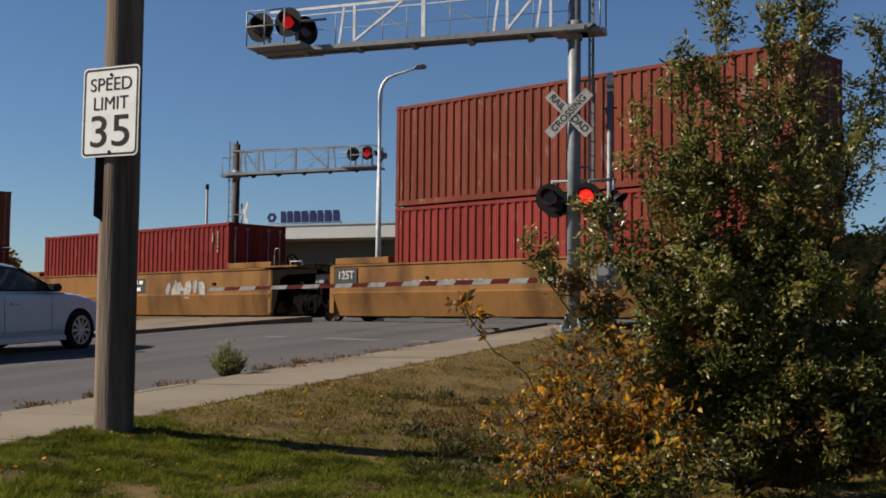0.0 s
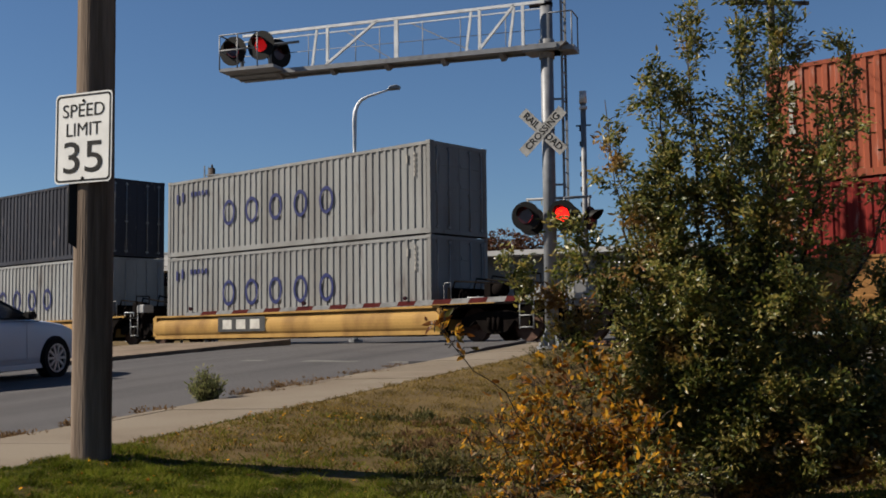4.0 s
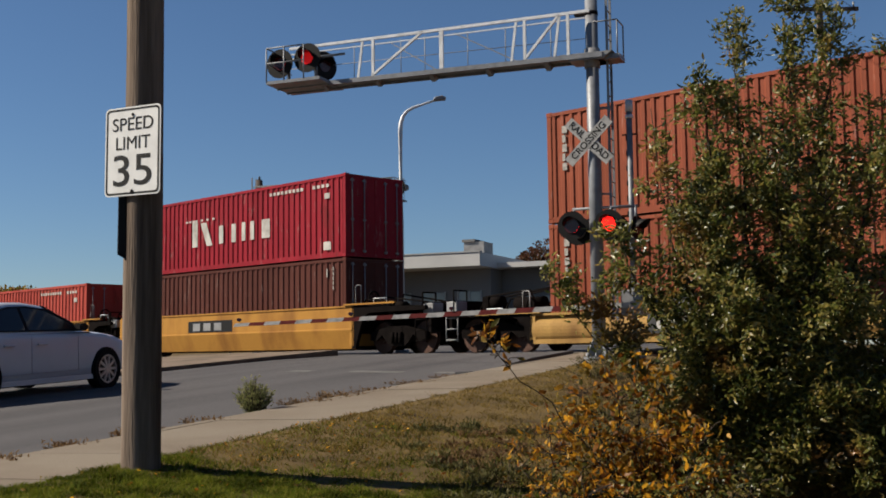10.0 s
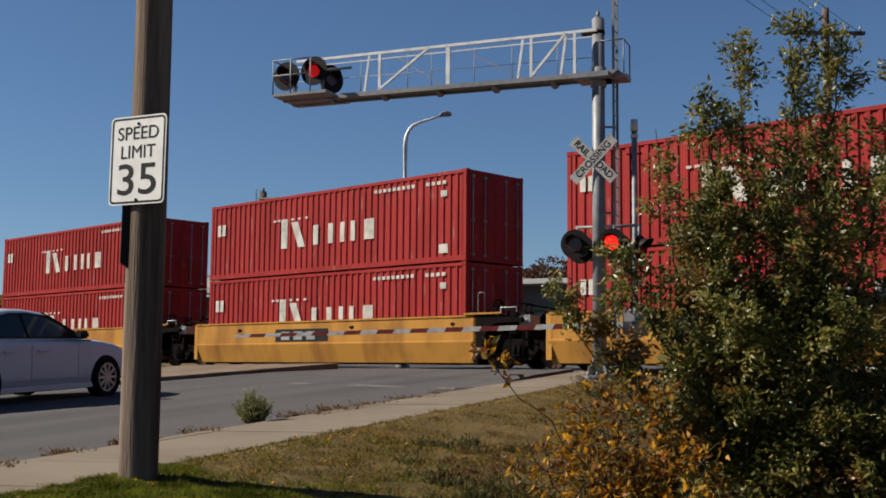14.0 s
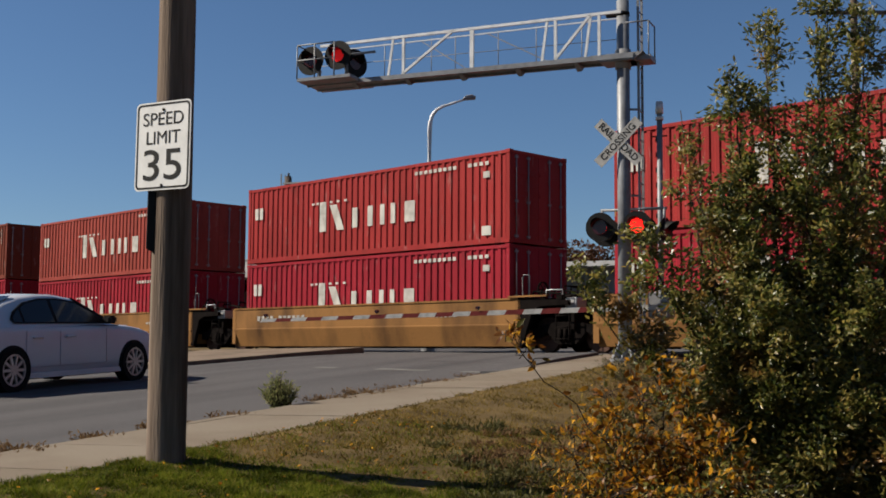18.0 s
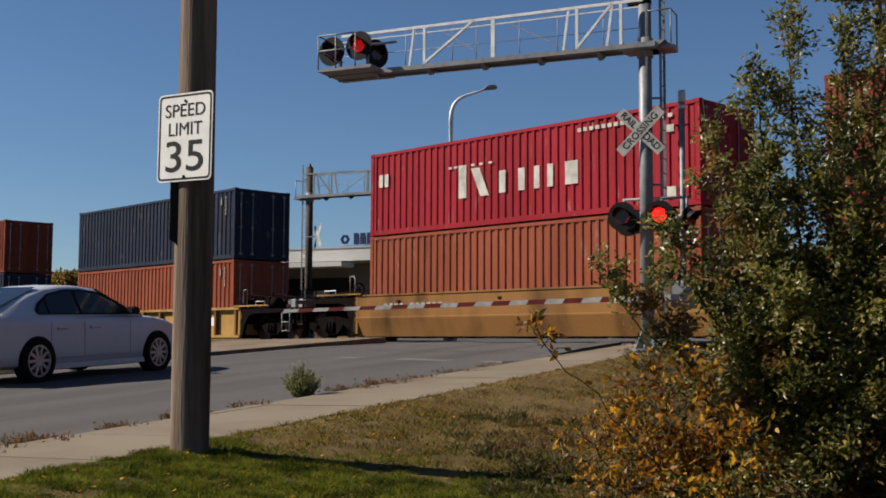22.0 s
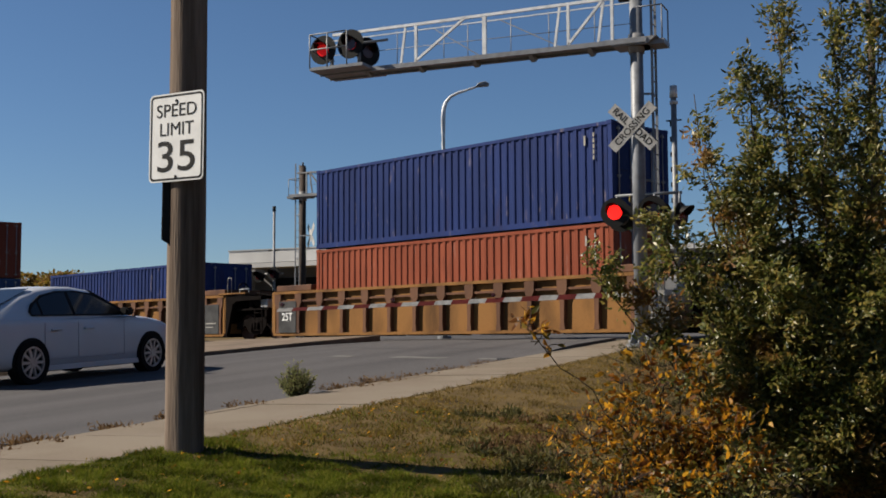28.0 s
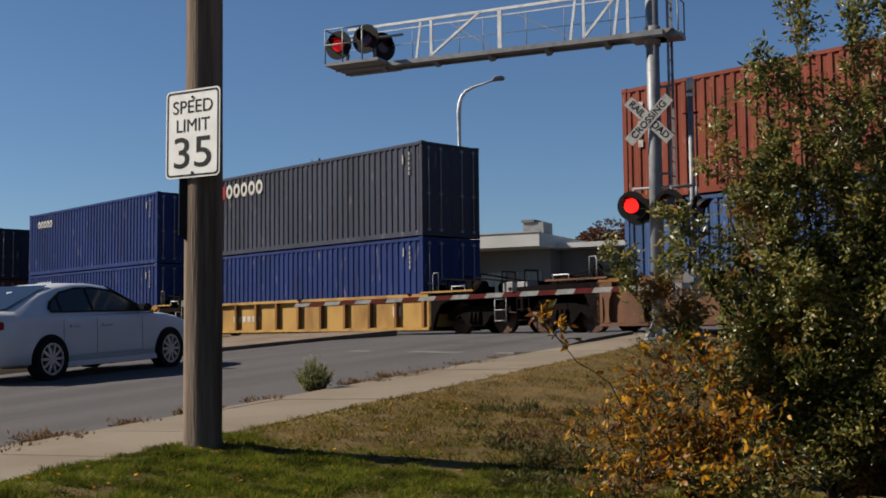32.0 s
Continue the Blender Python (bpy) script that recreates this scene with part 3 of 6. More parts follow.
def container(front, z, high, colour, label, style="", length=LONG, doors=True):
    """A freight container whose leading end is at front along the train; it runs in x from its rear end."""
    rear = front - length
    c = thing("shipping_container", track_pose(rear, 0, z), label, "shipping container", "containers on the train")
    d = container_meshes(length, high)
    h = WIDE / 2
    rgba = (*colour, 1)
    placed = [("side_panel", Matrix.Identity(4)), ("side_panel", Matrix.Translation((length, 0, 0)) @ FLIP),
              ("roof", Matrix.Identity(4)), ("underframe", Matrix.Identity(4)),
              ("top_rail", pose(0, -h, 0)), ("top_rail", pose(0, h - 0.06, 0)),
              ("bottom_rail", pose(0, -h, 0)), ("bottom_rail", pose(length, h, 0) @ FLIP),
              ("end_header", pose(0, 0, 0)), ("end_header", pose(length - 0.12, 0, 0)),
              ("end_sill", pose(0, 0, 0)), ("end_sill", pose(length - 0.12, 0, 0))]
    for x in (0, length - 0.15):
        for y in (-h, h - 0.16):
            placed.append(("corner_post", pose(x, y, 0)))
    for x in (0, length - 0.166):
        for y in (-h, h - 0.156):
            for zz in (0, high - 0.118):
                placed.append(("corner_casting", pose(x, y, zz)))
    turn = Matrix.Rotation(math.pi / 2, 4, 'Z')
    if doors:
        placed += [("door", pose(length - 0.045, 0, 0)), ("door", pose(length - 0.045, h - 0.144, 0)),
                   ("end_panel", Matrix.Rotation(-math.pi / 2, 4, 'Z'))]
        for y in (-0.95, -0.45, 0.45, 0.95):
            placed.append(("lock_rod", pose(length + 0.005, y, 0)))
    else:
        placed += [("end_panel", Matrix.Translation((length, 0, 0)) @ turn), ("end_panel", Matrix.Rotation(-math.pi / 2, 4, 'Z'))]
    for name, m in placed:
        ob = part(name, d[name], PAINT, c, at=m)
        ob.color = rgba
    marks(c, style, length, high)
    MOVING.append((c, rear, 0.0, z))
    return c


# ---- well cars ----
def wheel_mesh():
    if "wheelset" not in MESHES:
        bm = bmesh.new()
        for y in (-0.75, 0.75):
            disc(bm, (0, y, 0), (0, 1, 0), 0.46, 0.10, 24)
            disc(bm, (0, y - math.copysign(0.06, y), 0), (0, 1, 0), 0.49, 0.03, 24)
            disc(bm, (0, y + math.copysign(0.07, y), 0), (0, 1, 0), 0.16, 0.10, 12)
        rod(bm, (0, -1.0, 0), (0, 1.0, 0), 0.08, seg=10)
        MESHES["wheelset"] = mesh_of("wheelset", bm)
        MESHES["wheelset"].materials.append(RUST)
        bm = bmesh.new()
        prism(bm, [(-1.15, 0.40), (-1.15, 0.62), (-0.75, 0.72), (-0.35, 0.80), (0.35, 0.80), (0.75, 0.72), (1.15, 0.62), (1.15, 0.40),
                   (0.9, 0.38), (0.65, 0.55), (0.42, 0.30), (0.3, 0.22), (-0.3, 0.22), (-0.42, 0.30), (-0.65, 0.55), (-0.9, 0.38)], 'y', -0.09, 0.09)
        for x in (-0.16, 0, 0.16):
            rod(bm, (x, -0.12, 0.3), (x, -0.12, 0.62), 0.06, seg=8)
        MESHES["side_frame"] = mesh_of("side_frame", bm)
        MESHES["side_frame"].materials.append(GRIME)
        bm = bmesh.new()
        box(bm, -0.2, 0.2, -1.1, 1.1, 0.45, 0.78)
        rod(bm, (0, 0, 0.7), (0, 0, 0.95), 0.3, seg=16)
        MESHES["bolster"] = mesh_of("bolster", bm)
        MESHES["bolster"].materials.append(GRIME)


def truck(car, x):
    """A two-axle truck as a part of its car."""
    wheel_mesh()
    t = part("bogie", MESHES["bolster"], GRIME, car, "black greasy two-axle railway truck", pose(x, 0, 0))
    for y in (-1.0, 1.0):
        part("side_frame", MESHES["side_frame"], GRIME, t, at=pose(0, y, 0) if y < 0 else pose(0, y, 0, 0, 0, 180))
    for dx in (-0.88, 0.88):
        part("wheelset", MESHES["wheelset"], RUST, t, at=pose(dx, 0, 0.46))
    return t


def sill(style, length, top, low):
    """One side of a well, on its outer face at y = 0, running in x from 0: the web, then its flanges."""
    def bar(y0, y1, z0, z1):
        b = bmesh.new()
        box(b, 0, length, y0, y1, z0, z1)
        return b
    bm = bmesh.new()
    if style == "tube":
        seg = [(0.0 + 0.09 - 0.11 * math.cos(a), low + 0.36 + 0.25 * math.sin(a)) for a in np.linspace(-1.5, 1.5, 9)]
        prism(bm, [(0.2, low + 0.1)] + seg + [(0.2, top - 0.01)], 'x', 0, length)
        return bm, [("bottom_flange", bar(0.03, 0.16, low, low + 0.12)), ("top_flange", bar(0.01, 0.21, top - 0.06, top))]
    if style == "smooth":
        mid = low + (top - low) * 0.46
        prism(bm, [(0.2, low), (0.15, low + 0.02), (0.0, mid - 0.03), (0.0, mid), (0.03, mid + 0.02), (0.03, top - 0.05), (0.0, top - 0.05), (0.0, top), (0.16, top)], 'x', 0, length)
        return bm, []
    box(bm, 0, length, 0.13, 0.165, low + 0.01, top - 0.05)
    return bm, [("top_flange", bar(-0.02, 0.17, top - 0.09, top)), ("bottom_flange", bar(0.0, 0.15, low, low + 0.09))]


def well_car(front, style, colour, shade, low, top, ahead, behind, label, trucks, stakes=0, marks_at=(), ends=()):
    """front: leading end of the load. ahead, behind: how far the well's sides reach past it. trucks: (centre, platform end) from the load's leading end."""
    rear = front - LONG
    car = thing("well_car", track_pose(rear, 0, 0), label, "railway wagon", "well cars of the train")
    x0, x1 = -behind, LONG + ahead
    length = x1 - x0
    for side in (-1, 1):
        web, flanges = sill(style, length, top, low)
        s = part("side_sill", web, colour, car, at=pose(x0, -1.42, 0) if side < 0 else pose(x1, 1.42, 0, 0, 0, 180))
        for name, b in flanges:
            part(name, b, TAN_CAR if colour == BROWN_CAR and name == "top_flange" else colour, s)
        if stakes and side < 0:
            for i in range(stakes):
                bm = bmesh.new()
                x = 0.25 + (length - 0.5) * i / (stakes - 1)
                h = top - 0.09
                if top < 1.3:
                    box(bm, x - 0.055, x + 0.055, -0.012, 0.135, low + 0.08, h)
                else:
                    prism(bm, [(x - 0.09, low + 0.08), (x - 0.06, low + 0.3), (x - 0.08, h - 0.45), (x - 0.17, h - 0.27), (x - 0.17, h), (x + 0.17, h), (x + 0.17, h - 0.27), (x + 0.08, h - 0.45), (x + 0.06, low + 0.3), (x + 0.09, low + 0.08)], 'y', -0.012, 0.135)
                part("stake", bm, shade, s)
            if top > 1.4:
                bm = bmesh.new()
                box(bm, 0.1, length - 0.1, 0.02, 0.135, top - 0.36, top - 0.30)
                part("rub_rail", bm, shade, s)
    bm = bmesh.new()
    box(bm, x0 + 0.3, x1 - 0.3, -1.25, 1.25, low + 0.02, low + 0.09)
    floor = part("well_floor", bm, DARK_STEEL, car)
    for i in range(6):
        bm = bmesh.new()
        x = x0 + 0.6 + (length - 1.2) * i / 5
        box(bm, x - 0.2, x + 0.2, -1.16, 1.16, low - 0.03, low + 0.14)
        part("cross_beam", bm, DARK_STEEL, floor)
    for x in (x0, x1):
        bm = bmesh.new()
        box(bm, x - 0.09, x + 0.09, -1.4, 1.4, low + 0.1, top - 0.04)
        part("end_bulkhead", bm, colour, car)
    for a0, a1 in (((LONG + 0.12, x1 - 0.06),) if ahead > 2 else ()) + (((x0 + 0.06, -0.12),) if behind > 2 else ()):
        bm = bmesh.new()
        box(bm, a0, a1, -1.34, 1.34, top + 0.004, top + 0.20)
        part("end_cover", bevelled(bm, 0.02), shade, car, "grimy raised cover over the well's end")
    for tx, ex, finish in trucks:
        tx, ex = LONG + tx, LONG + ex
        a = x1 if tx > LONG / 2 else x0
        lo, hi = min(a, ex), max(a, ex)
        way = 1 if ex > a else -1
        truck(car, tx)
        bm = bmesh.new()
        box(bm, lo, hi, -0.45, 0.45, 0.62, 1.12)
        box(bm, lo, hi, -1.2, 1.2, 1.06, 1.12)
        box(bm, lo + 0.1, lo + 0.2, -1.2, 1.2, 0.6, 1.45)
        box(bm, hi - 0.2, hi - 0.1, -1.2, 1.2, 0.6, 1.3)
        part("end_platform", bm, GRIME, car, "dark steel platform over the truck")
        if hi - lo > 1.2:
            far = abs(ex - a) - 0.15
            for side in (-1, 1):
                # curved black side member that arches over the truck
                bm = bmesh.new()
                under = max(0.95, top - 0.24)
                line = [(0.0, low + 0.02), (0.16, low + 0.02), (0.30, low + 0.45), (0.52, under - 0.1), (0.80, under), (far, under + 0.02), (far, max(top - 0.1, under + 0.12)), (0.9, top - 0.06), (0.5, top), (0.0, top)]
                prism(bm, [(a + way * x, z) for x, z in line], 'y', side * 1.40, side * 1.28)
                part("end_side", bm, colour if finish == "painted" else GRIME, car, "grimy side member arching over the truck")
                bm = bmesh.new()
                box(bm, min(a - way * 0.3, a + way * far * 0.62), max(a - way * 0.3, a + way * far * 0.62), side * 1.42 - 0.05, side * 1.42 + 0.03, top + 0.004, top + 0.055)
                part("deck_edge", bm, colour, car, "worn painted deck edge")
            bm = bmesh.new()
            box(bm, min(a, a + way * far * 0.5), max(a, a + way * far * 0.5), -1.3, 1.3, top - 0.08, top - 0.02)
            part("end_deck", bm, GRIME, car, "greasy steel end deck")
            # grab iron above the deck edge
            bm = bmesh.new()
            s0, s1 = a + way * 1.0, a + way * 1.55
            sweep(bm, [(s0, -1.42, top + 0.04), (s0, -1.42, top + 0.17), (s1, -1.42, top + 0.17), (s1, -1.42, top + 0.04)], 0.016, 6)
            part("grab_iron", bm, GALV_PALE, car)
        # tall grab rail beside the load and a grey valve box
        bm = bmesh.new()
        s0, s1 = a + way * 0.12, a + way * 0.36
        sweep(bm, [(s0, -1.34, top - 0.1), (s0, -1.34, top + 0.52), (s0 + way * 0.04, -1.34, top + 0.6), (s1, -1.34, top + 0.6), (s1, -1.34, top - 0.1)], 0.02, 6)
        part("corner_rail", bm, GREY_STEEL, car)
        bm = bmesh.new()
        box(bm, min(ex, ex - way * 0.42), max(ex, ex - way * 0.42), -1.22, -0.8, 1.13, 1.42)
        part("valve_box", bevelled(bm, 0.02), GREY_STEEL, car, "grey dusty valve box")
        out = ex - math.copysign(0.35, ex - a)
        for y in (-1.28, -0.75):
            bm = bmesh.new()
            rod(bm, (out, y, 1.1), (out, y, 1.72), 0.022, seg=6)
            part("handrail", bm, GRIME, car)
        for zz in (1.42, 1.72):
            bm = bmesh.new()
            rod(bm, (out, -1.28, zz), (out, -0.75, zz), 0.022, seg=6)
            part("handrail", bm, GRIME, car)
        bm = bmesh.new()
        for zz in (0.35, 0.65, 0.95):
            rod(bm, (out - 0.22, -1.36, zz), (out + 0.22, -1.36, zz), 0.018, seg=6)
        for dx in (-0.22, 0.22):
            rod(bm, (out + dx, -1.36, 0.3), (out + dx, -1.36, 1.1), 0.018, seg=6)
        part("step_ladder", bm, GREY_STEEL if top < 1.3 else GRIME, car)
        bm = bmesh.new()
        rod(bm, (tx, -1.05, 1.35), (tx + 0.35, -1.05, 1.35), 0.16, seg=12)
        box(bm, tx - 0.25, tx - 0.05, -1.2, -0.95, 1.12, 1.5)
        part("brake_gear", bm, GRIME, car)
        # air reservoir, hand-brake wheel and hoses in the gap
        bm = bmesh.new()
        rod(bm, (tx - 0.5, 0.55, 1.36), (tx + 0.5, 0.55, 1.36), 0.19, seg=14)
        part("air_reservoir", bm, GRIME, car)
        bm = bmesh.new()
        disc(bm, (a + way * 0.45, -0.9, top + 0.22), (1, 0, 0), 0.22, 0.04, 18, 0.18)
        for k in range(3):
            an = math.pi * k / 3
            rod(bm, (a + way * 0.45, -0.9 - 0.19 * math.cos(an), top + 0.22 - 0.19 * math.sin(an)), (a + way * 0.45, -0.9 + 0.19 * math.cos(an), top + 0.22 + 0.19 * math.sin(an)), 0.014, seg=5)
        rod(bm, (a + way * 0.4, -0.9, top - 0.1), (a + way * 0.4, -0.9, top + 0.22), 0.03, seg=6)
        part("brake_wheel", bm, GRIME, car, "black hand-brake wheel")
        for k, yy in enumerate((-1.1, -0.2, 0.5)):
            bm = bmesh.new()
            x2 = tx + way * (0.2 + 0.25 * k)
            sweep(bm, [(a + way * 0.1, yy, 1.2), (a + way * 0.3, yy, 1.62 + 0.1 * k), (x2, yy, 1.5), (x2 + way * 0.25, yy, 1.1)], 0.028, 6)
            part("air_hose", bm, GRIME, car)
    if ends:
        # dark stencil plates near the ends of the side
        for xa, word in [((x0 + 0.35, "25T"), (x1 - 1.25, ""))[e == "front"] for e in ends]:
            bm = bmesh.new()
            box(bm, xa, xa + 0.95, -1.452, -1.436, low + 0.1, top - 0.34)
            panel = part("stencil_panel", bm, GREY_DARK, car, "dark grey stencil panel")
            if word:
                part("lettering", lettering(word, 0.36, 0.004), WHITE, panel, "white stencilled characters", pose(xa + 0.48, -1.456, low + 0.62))
            else:
                plate(car, CODE_PAINT, xa + 0.12, xa + 0.8, low + 0.45, low + 0.49, y=-1.458)
                plate(car, CODE_PAINT, xa + 0.12, xa + 0.6, low + 0.32, low + 0.35, y=-1.458)
    for x, z, w, h, what in marks_at:
        proud = 0.0 if what in (BLACK, GREY_DARK, BROWN_CAR) else 0.006
        plate(car, what, x, x + w, z, z + h, y={"smooth": -1.397, "tube": -1.446, "rib": -1.298}[style] - proud)
    MOVING.append((car, rear, 0.0, 0.0))
    return car


MOVING = []
SPEED = 13.05

RED = (0.228, 0.021, 0.020)
SUN_RED = (0.299, 0.051, 0.038)
CRIMSON = (0.216, 0.012, 0.021)
BROWN = (0.129, 0.030, 0.017)
MAROON = (0.141, 0.016, 0.013)
ORANGE = (0.195, 0.053, 0.028)
DBROWN = (0.071, 0.023, 0.017)
GREY = (0.184, 0.187, 0.184)
PALE = (0.217, 0.224, 0.226)
SLATE = (0.033, 0.035, 0.045)
NAVYC = (0.016, 0.022, 0.040)
FADED = (0.224, 0.042, 0.031)
BLUE = (0.015, 0.028, 0.104)


def bars(x, z, n, w, h, what, gap=0.5):
    return [(x + i * (w + w * gap), z, w, h, what) for i in range(n)]


def stack(front, low, high=None, floor=0.36):
    """The load of one well: (height, colour, label, style) for the lower and the upper container."""
    container(front, floor, low[0], low[1], low[2], low[3])
    if high:
        container(front, floor + low[0] + 0.02, high[0], high[1], high[2], high[3])


def label_of(colour, where, extra=""):
    return f"{colour} corrugated container {extra}{where}"


UP, DOWN = "stacked on another container", "sitting in a well car"
# leading end, load, car
TRAIN = [
    (-11.2, (CUBE, (0.170, 0.025, 0.020), label_of("faded red", DOWN), "codes"), (CUBE, BROWN, label_of("rusty brown-red", UP), "codes"), "tan", "art20"),
    (-31.2, (CUBE, MAROON, label_of("dark red", "alone in a well car"), "codes"), None, "tan", "art20"),
    (-51.2, (CUBE, MAROON, label_of("dark red", DOWN), "left_codes"), (STD, ORANGE, label_of("weathered brown", UP), "left_codes"), "tan", "end20"),
    (-73.3, (STD, GREY, label_of("grey", DOWN, "with blue rings "), "navy_rings"), (STD, GREY, label_of("grey", UP, "with blue rings "), "navy_rings"), "tube", "first"),
    (-89.2, (CUBE, PALE, label_of("pale grey", DOWN, "with blue rings "), "navy_rings"), (CUBE, SLATE, label_of("slate grey", UP, "with white marks "), "large_white"), "tube", "mid"),
    (-105.2, (STD, MAROON, label_of("dark red", DOWN), "codes"), (CUBE, PALE, label_of("pale grey", UP, "with blue rings "), "navy_rings"), "tube", "mid"),
    (-121.1, (CUBE, PALE, label_of("pale grey", DOWN, "with blue rings "), "navy_rings"), (CUBE, BROWN, label_of("brown-red", UP), "codes"), "tube", "mid"),
    (-136.9, (CUBE, ORANGE, label_of("orange-brown", DOWN), "left_codes"), (CUBE, ORANGE, label_of("orange-brown", UP), "left_codes"), "tube", "last"),
    (-157.0, (STD, DBROWN, label_of("dark brown", DOWN), "left_codes"), (STD, CRIMSON, label_of("crimson", UP, "with white marks "), "bold_white"), "smooth", "first"),
    (-172.6, (STD, SUN_RED, label_of("sun-faded red", "alone in a well car", "with white marks "), "bold_white"), None, "smooth", "mid"),
    (-188.6, (STD, RED, label_of("red", DOWN, "with white marks "), "bold_white"), (STD, RED, label_of("red", UP, "with white marks "), "bold_white"), "smooth", "mid"),
    (-204.3, (STD, RED, label_of("red", DOWN, "with white marks "), "bold_white"), (STD, RED, label_of("red", UP, "with white marks "), "bold_white"), "smooth", "mid"),
    (-220.2, (STD, RED, label_of("red", DOWN, "with white marks "), "bold_white"), (STD, RED, label_of("red", UP, "with white marks "), "bold_white"), "smooth", "last"),
    (-240.1, (STD, CRIMSON, label_of("red", DOWN, "with white marks "), "bold_white"), (STD, RED, label_of("red", UP, "with white marks "), "bold_white"), "tan_s", "first"),
    (-255.8, (STD, CRIMSON, label_of("crimson", DOWN, "with white marks "), "bold_white"), (STD, RED, label_of("red", UP, "with white marks "), "bold_white"), "tan_s", "mid"),
    (-271.6, (STD, CRIMSON, label_of("crimson", DOWN, "with white marks "), "bold_white"), (STD, FADED, label_of("faded red", UP, "with white marks "), "bold_white"), "tan_s", "mid"),
    (-287.2, (CUBE, CRIMSON, label_of("crimson", DOWN, "with white marks "), "bold_white"), (STD, BROWN, label_of("brown", UP, "with white codes "), "left_codes"), "tan_s", "mid"),
    (-302.6, (CUBE, ORANGE, label_of("brown", DOWN), "codes"), (STD, CRIMSON, label_of("crimson", UP, "with white marks "), "bold_white"), "tan_s", "last"),
    (-322.4, (STD, ORANGE, label_of("rusty orange", DOWN), "codes"), (STD, NAVYC, label_of("very dark blue", UP), "codes"), "rib_yellow", "single"),
    (-342.4, (CUBE, NAVYC, label_of("navy blue", DOWN, "with white marks "), "small_white"), (STD, BROWN, label_of("brown-red", UP), ""), "taper", "single"),
    (-363.85, (STD, ORANGE, label_of("rusty orange", DOWN), "codes"), (CUBE, (0.108, 0.033, 0.023), label_of("brown", UP), ""), "rib_tan", "long_first"),
    (-383.3, (STD, ORANGE, label_of("rusty orange", DOWN), "codes"), (STD, BLUE, label_of("bright blue", UP), "codes"), "rib_tan", "long_mid"),
    (-402.7, None, None, "rib_tan", "long_last"),
    (-423.5, (CUBE, (0.036, 0.066, 0.150), label_of("sun-faded blue", DOWN), "codes"), (CUBE, (0.141, 0.037, 0.023), label_of("orange-brown", UP, "with white codes "), "left_codes"), "rib_brown", "single"),
    (-443.3, (STD, BLUE, label_of("blue", DOWN), "codes"), (CUBE, (0.038, 0.042, 0.060), label_of("slate grey", UP, "with white marks "), "large_white"), "rib_yellow", "first"),
    (-459.2, (STD, BLUE, label_of("blue", DOWN), "small_plain"), (CUBE, BLUE, label_of("blue", UP, "with small white marks "), "small_plain"), "rib_yellow", "mid"),
    (-475.1, (STD, DBROWN, label_of("dark brown", DOWN), "codes"), (STD, NAVYC, label_of("dark blue", UP), "codes"), "rib_yellow", "mid"),
]
CARS = {
    # style, colour, shade, low, top, stakes, words
    "tan": ("smooth", TAN_CAR, TAN_CAR, 0.14, 1.66, 0, "high-sided faded tan steel well car"),
    "tan_s": ("smooth", TAN_CAR, TAN_CAR, 0.14, 1.45, 0, "faded tan steel well car with smooth sides"),
    "tube": ("tube", OLD_YELLOW, OLD_YELLOW, 0.2, 0.98, 0, "low yellow steel well car with rounded sills"),
    "smooth": ("smooth", YELLOW_CAR, YELLOW_CAR, 0.14, 1.45, 0, "clean yellow steel well car with smooth sides"),
    "rib_yellow": ("rib", OLD_YELLOW, TAN_CAR, 0.12, 1.2, 11, "yellow steel well car with upright side stakes"),
    "taper": ("smooth", TAN_CAR, TAN_CAR, 0.14, 1.16, 0, "orange-tan steel well car with grimy sides"),
    # brown stakes on the tan car: the shadows beside them put into their colour
    "rib_tan": ("rib", TAN_CAR, BROWN_CAR, 0.15, 1.63, 15, "tan steel well car with upright side stakes darkened as shadow"),
    "rib_brown": ("rib", BROWN_CAR, BROWN_CAR, 0.15, 1.36, 13, "grimy brown steel well car with upright side stakes"),
}


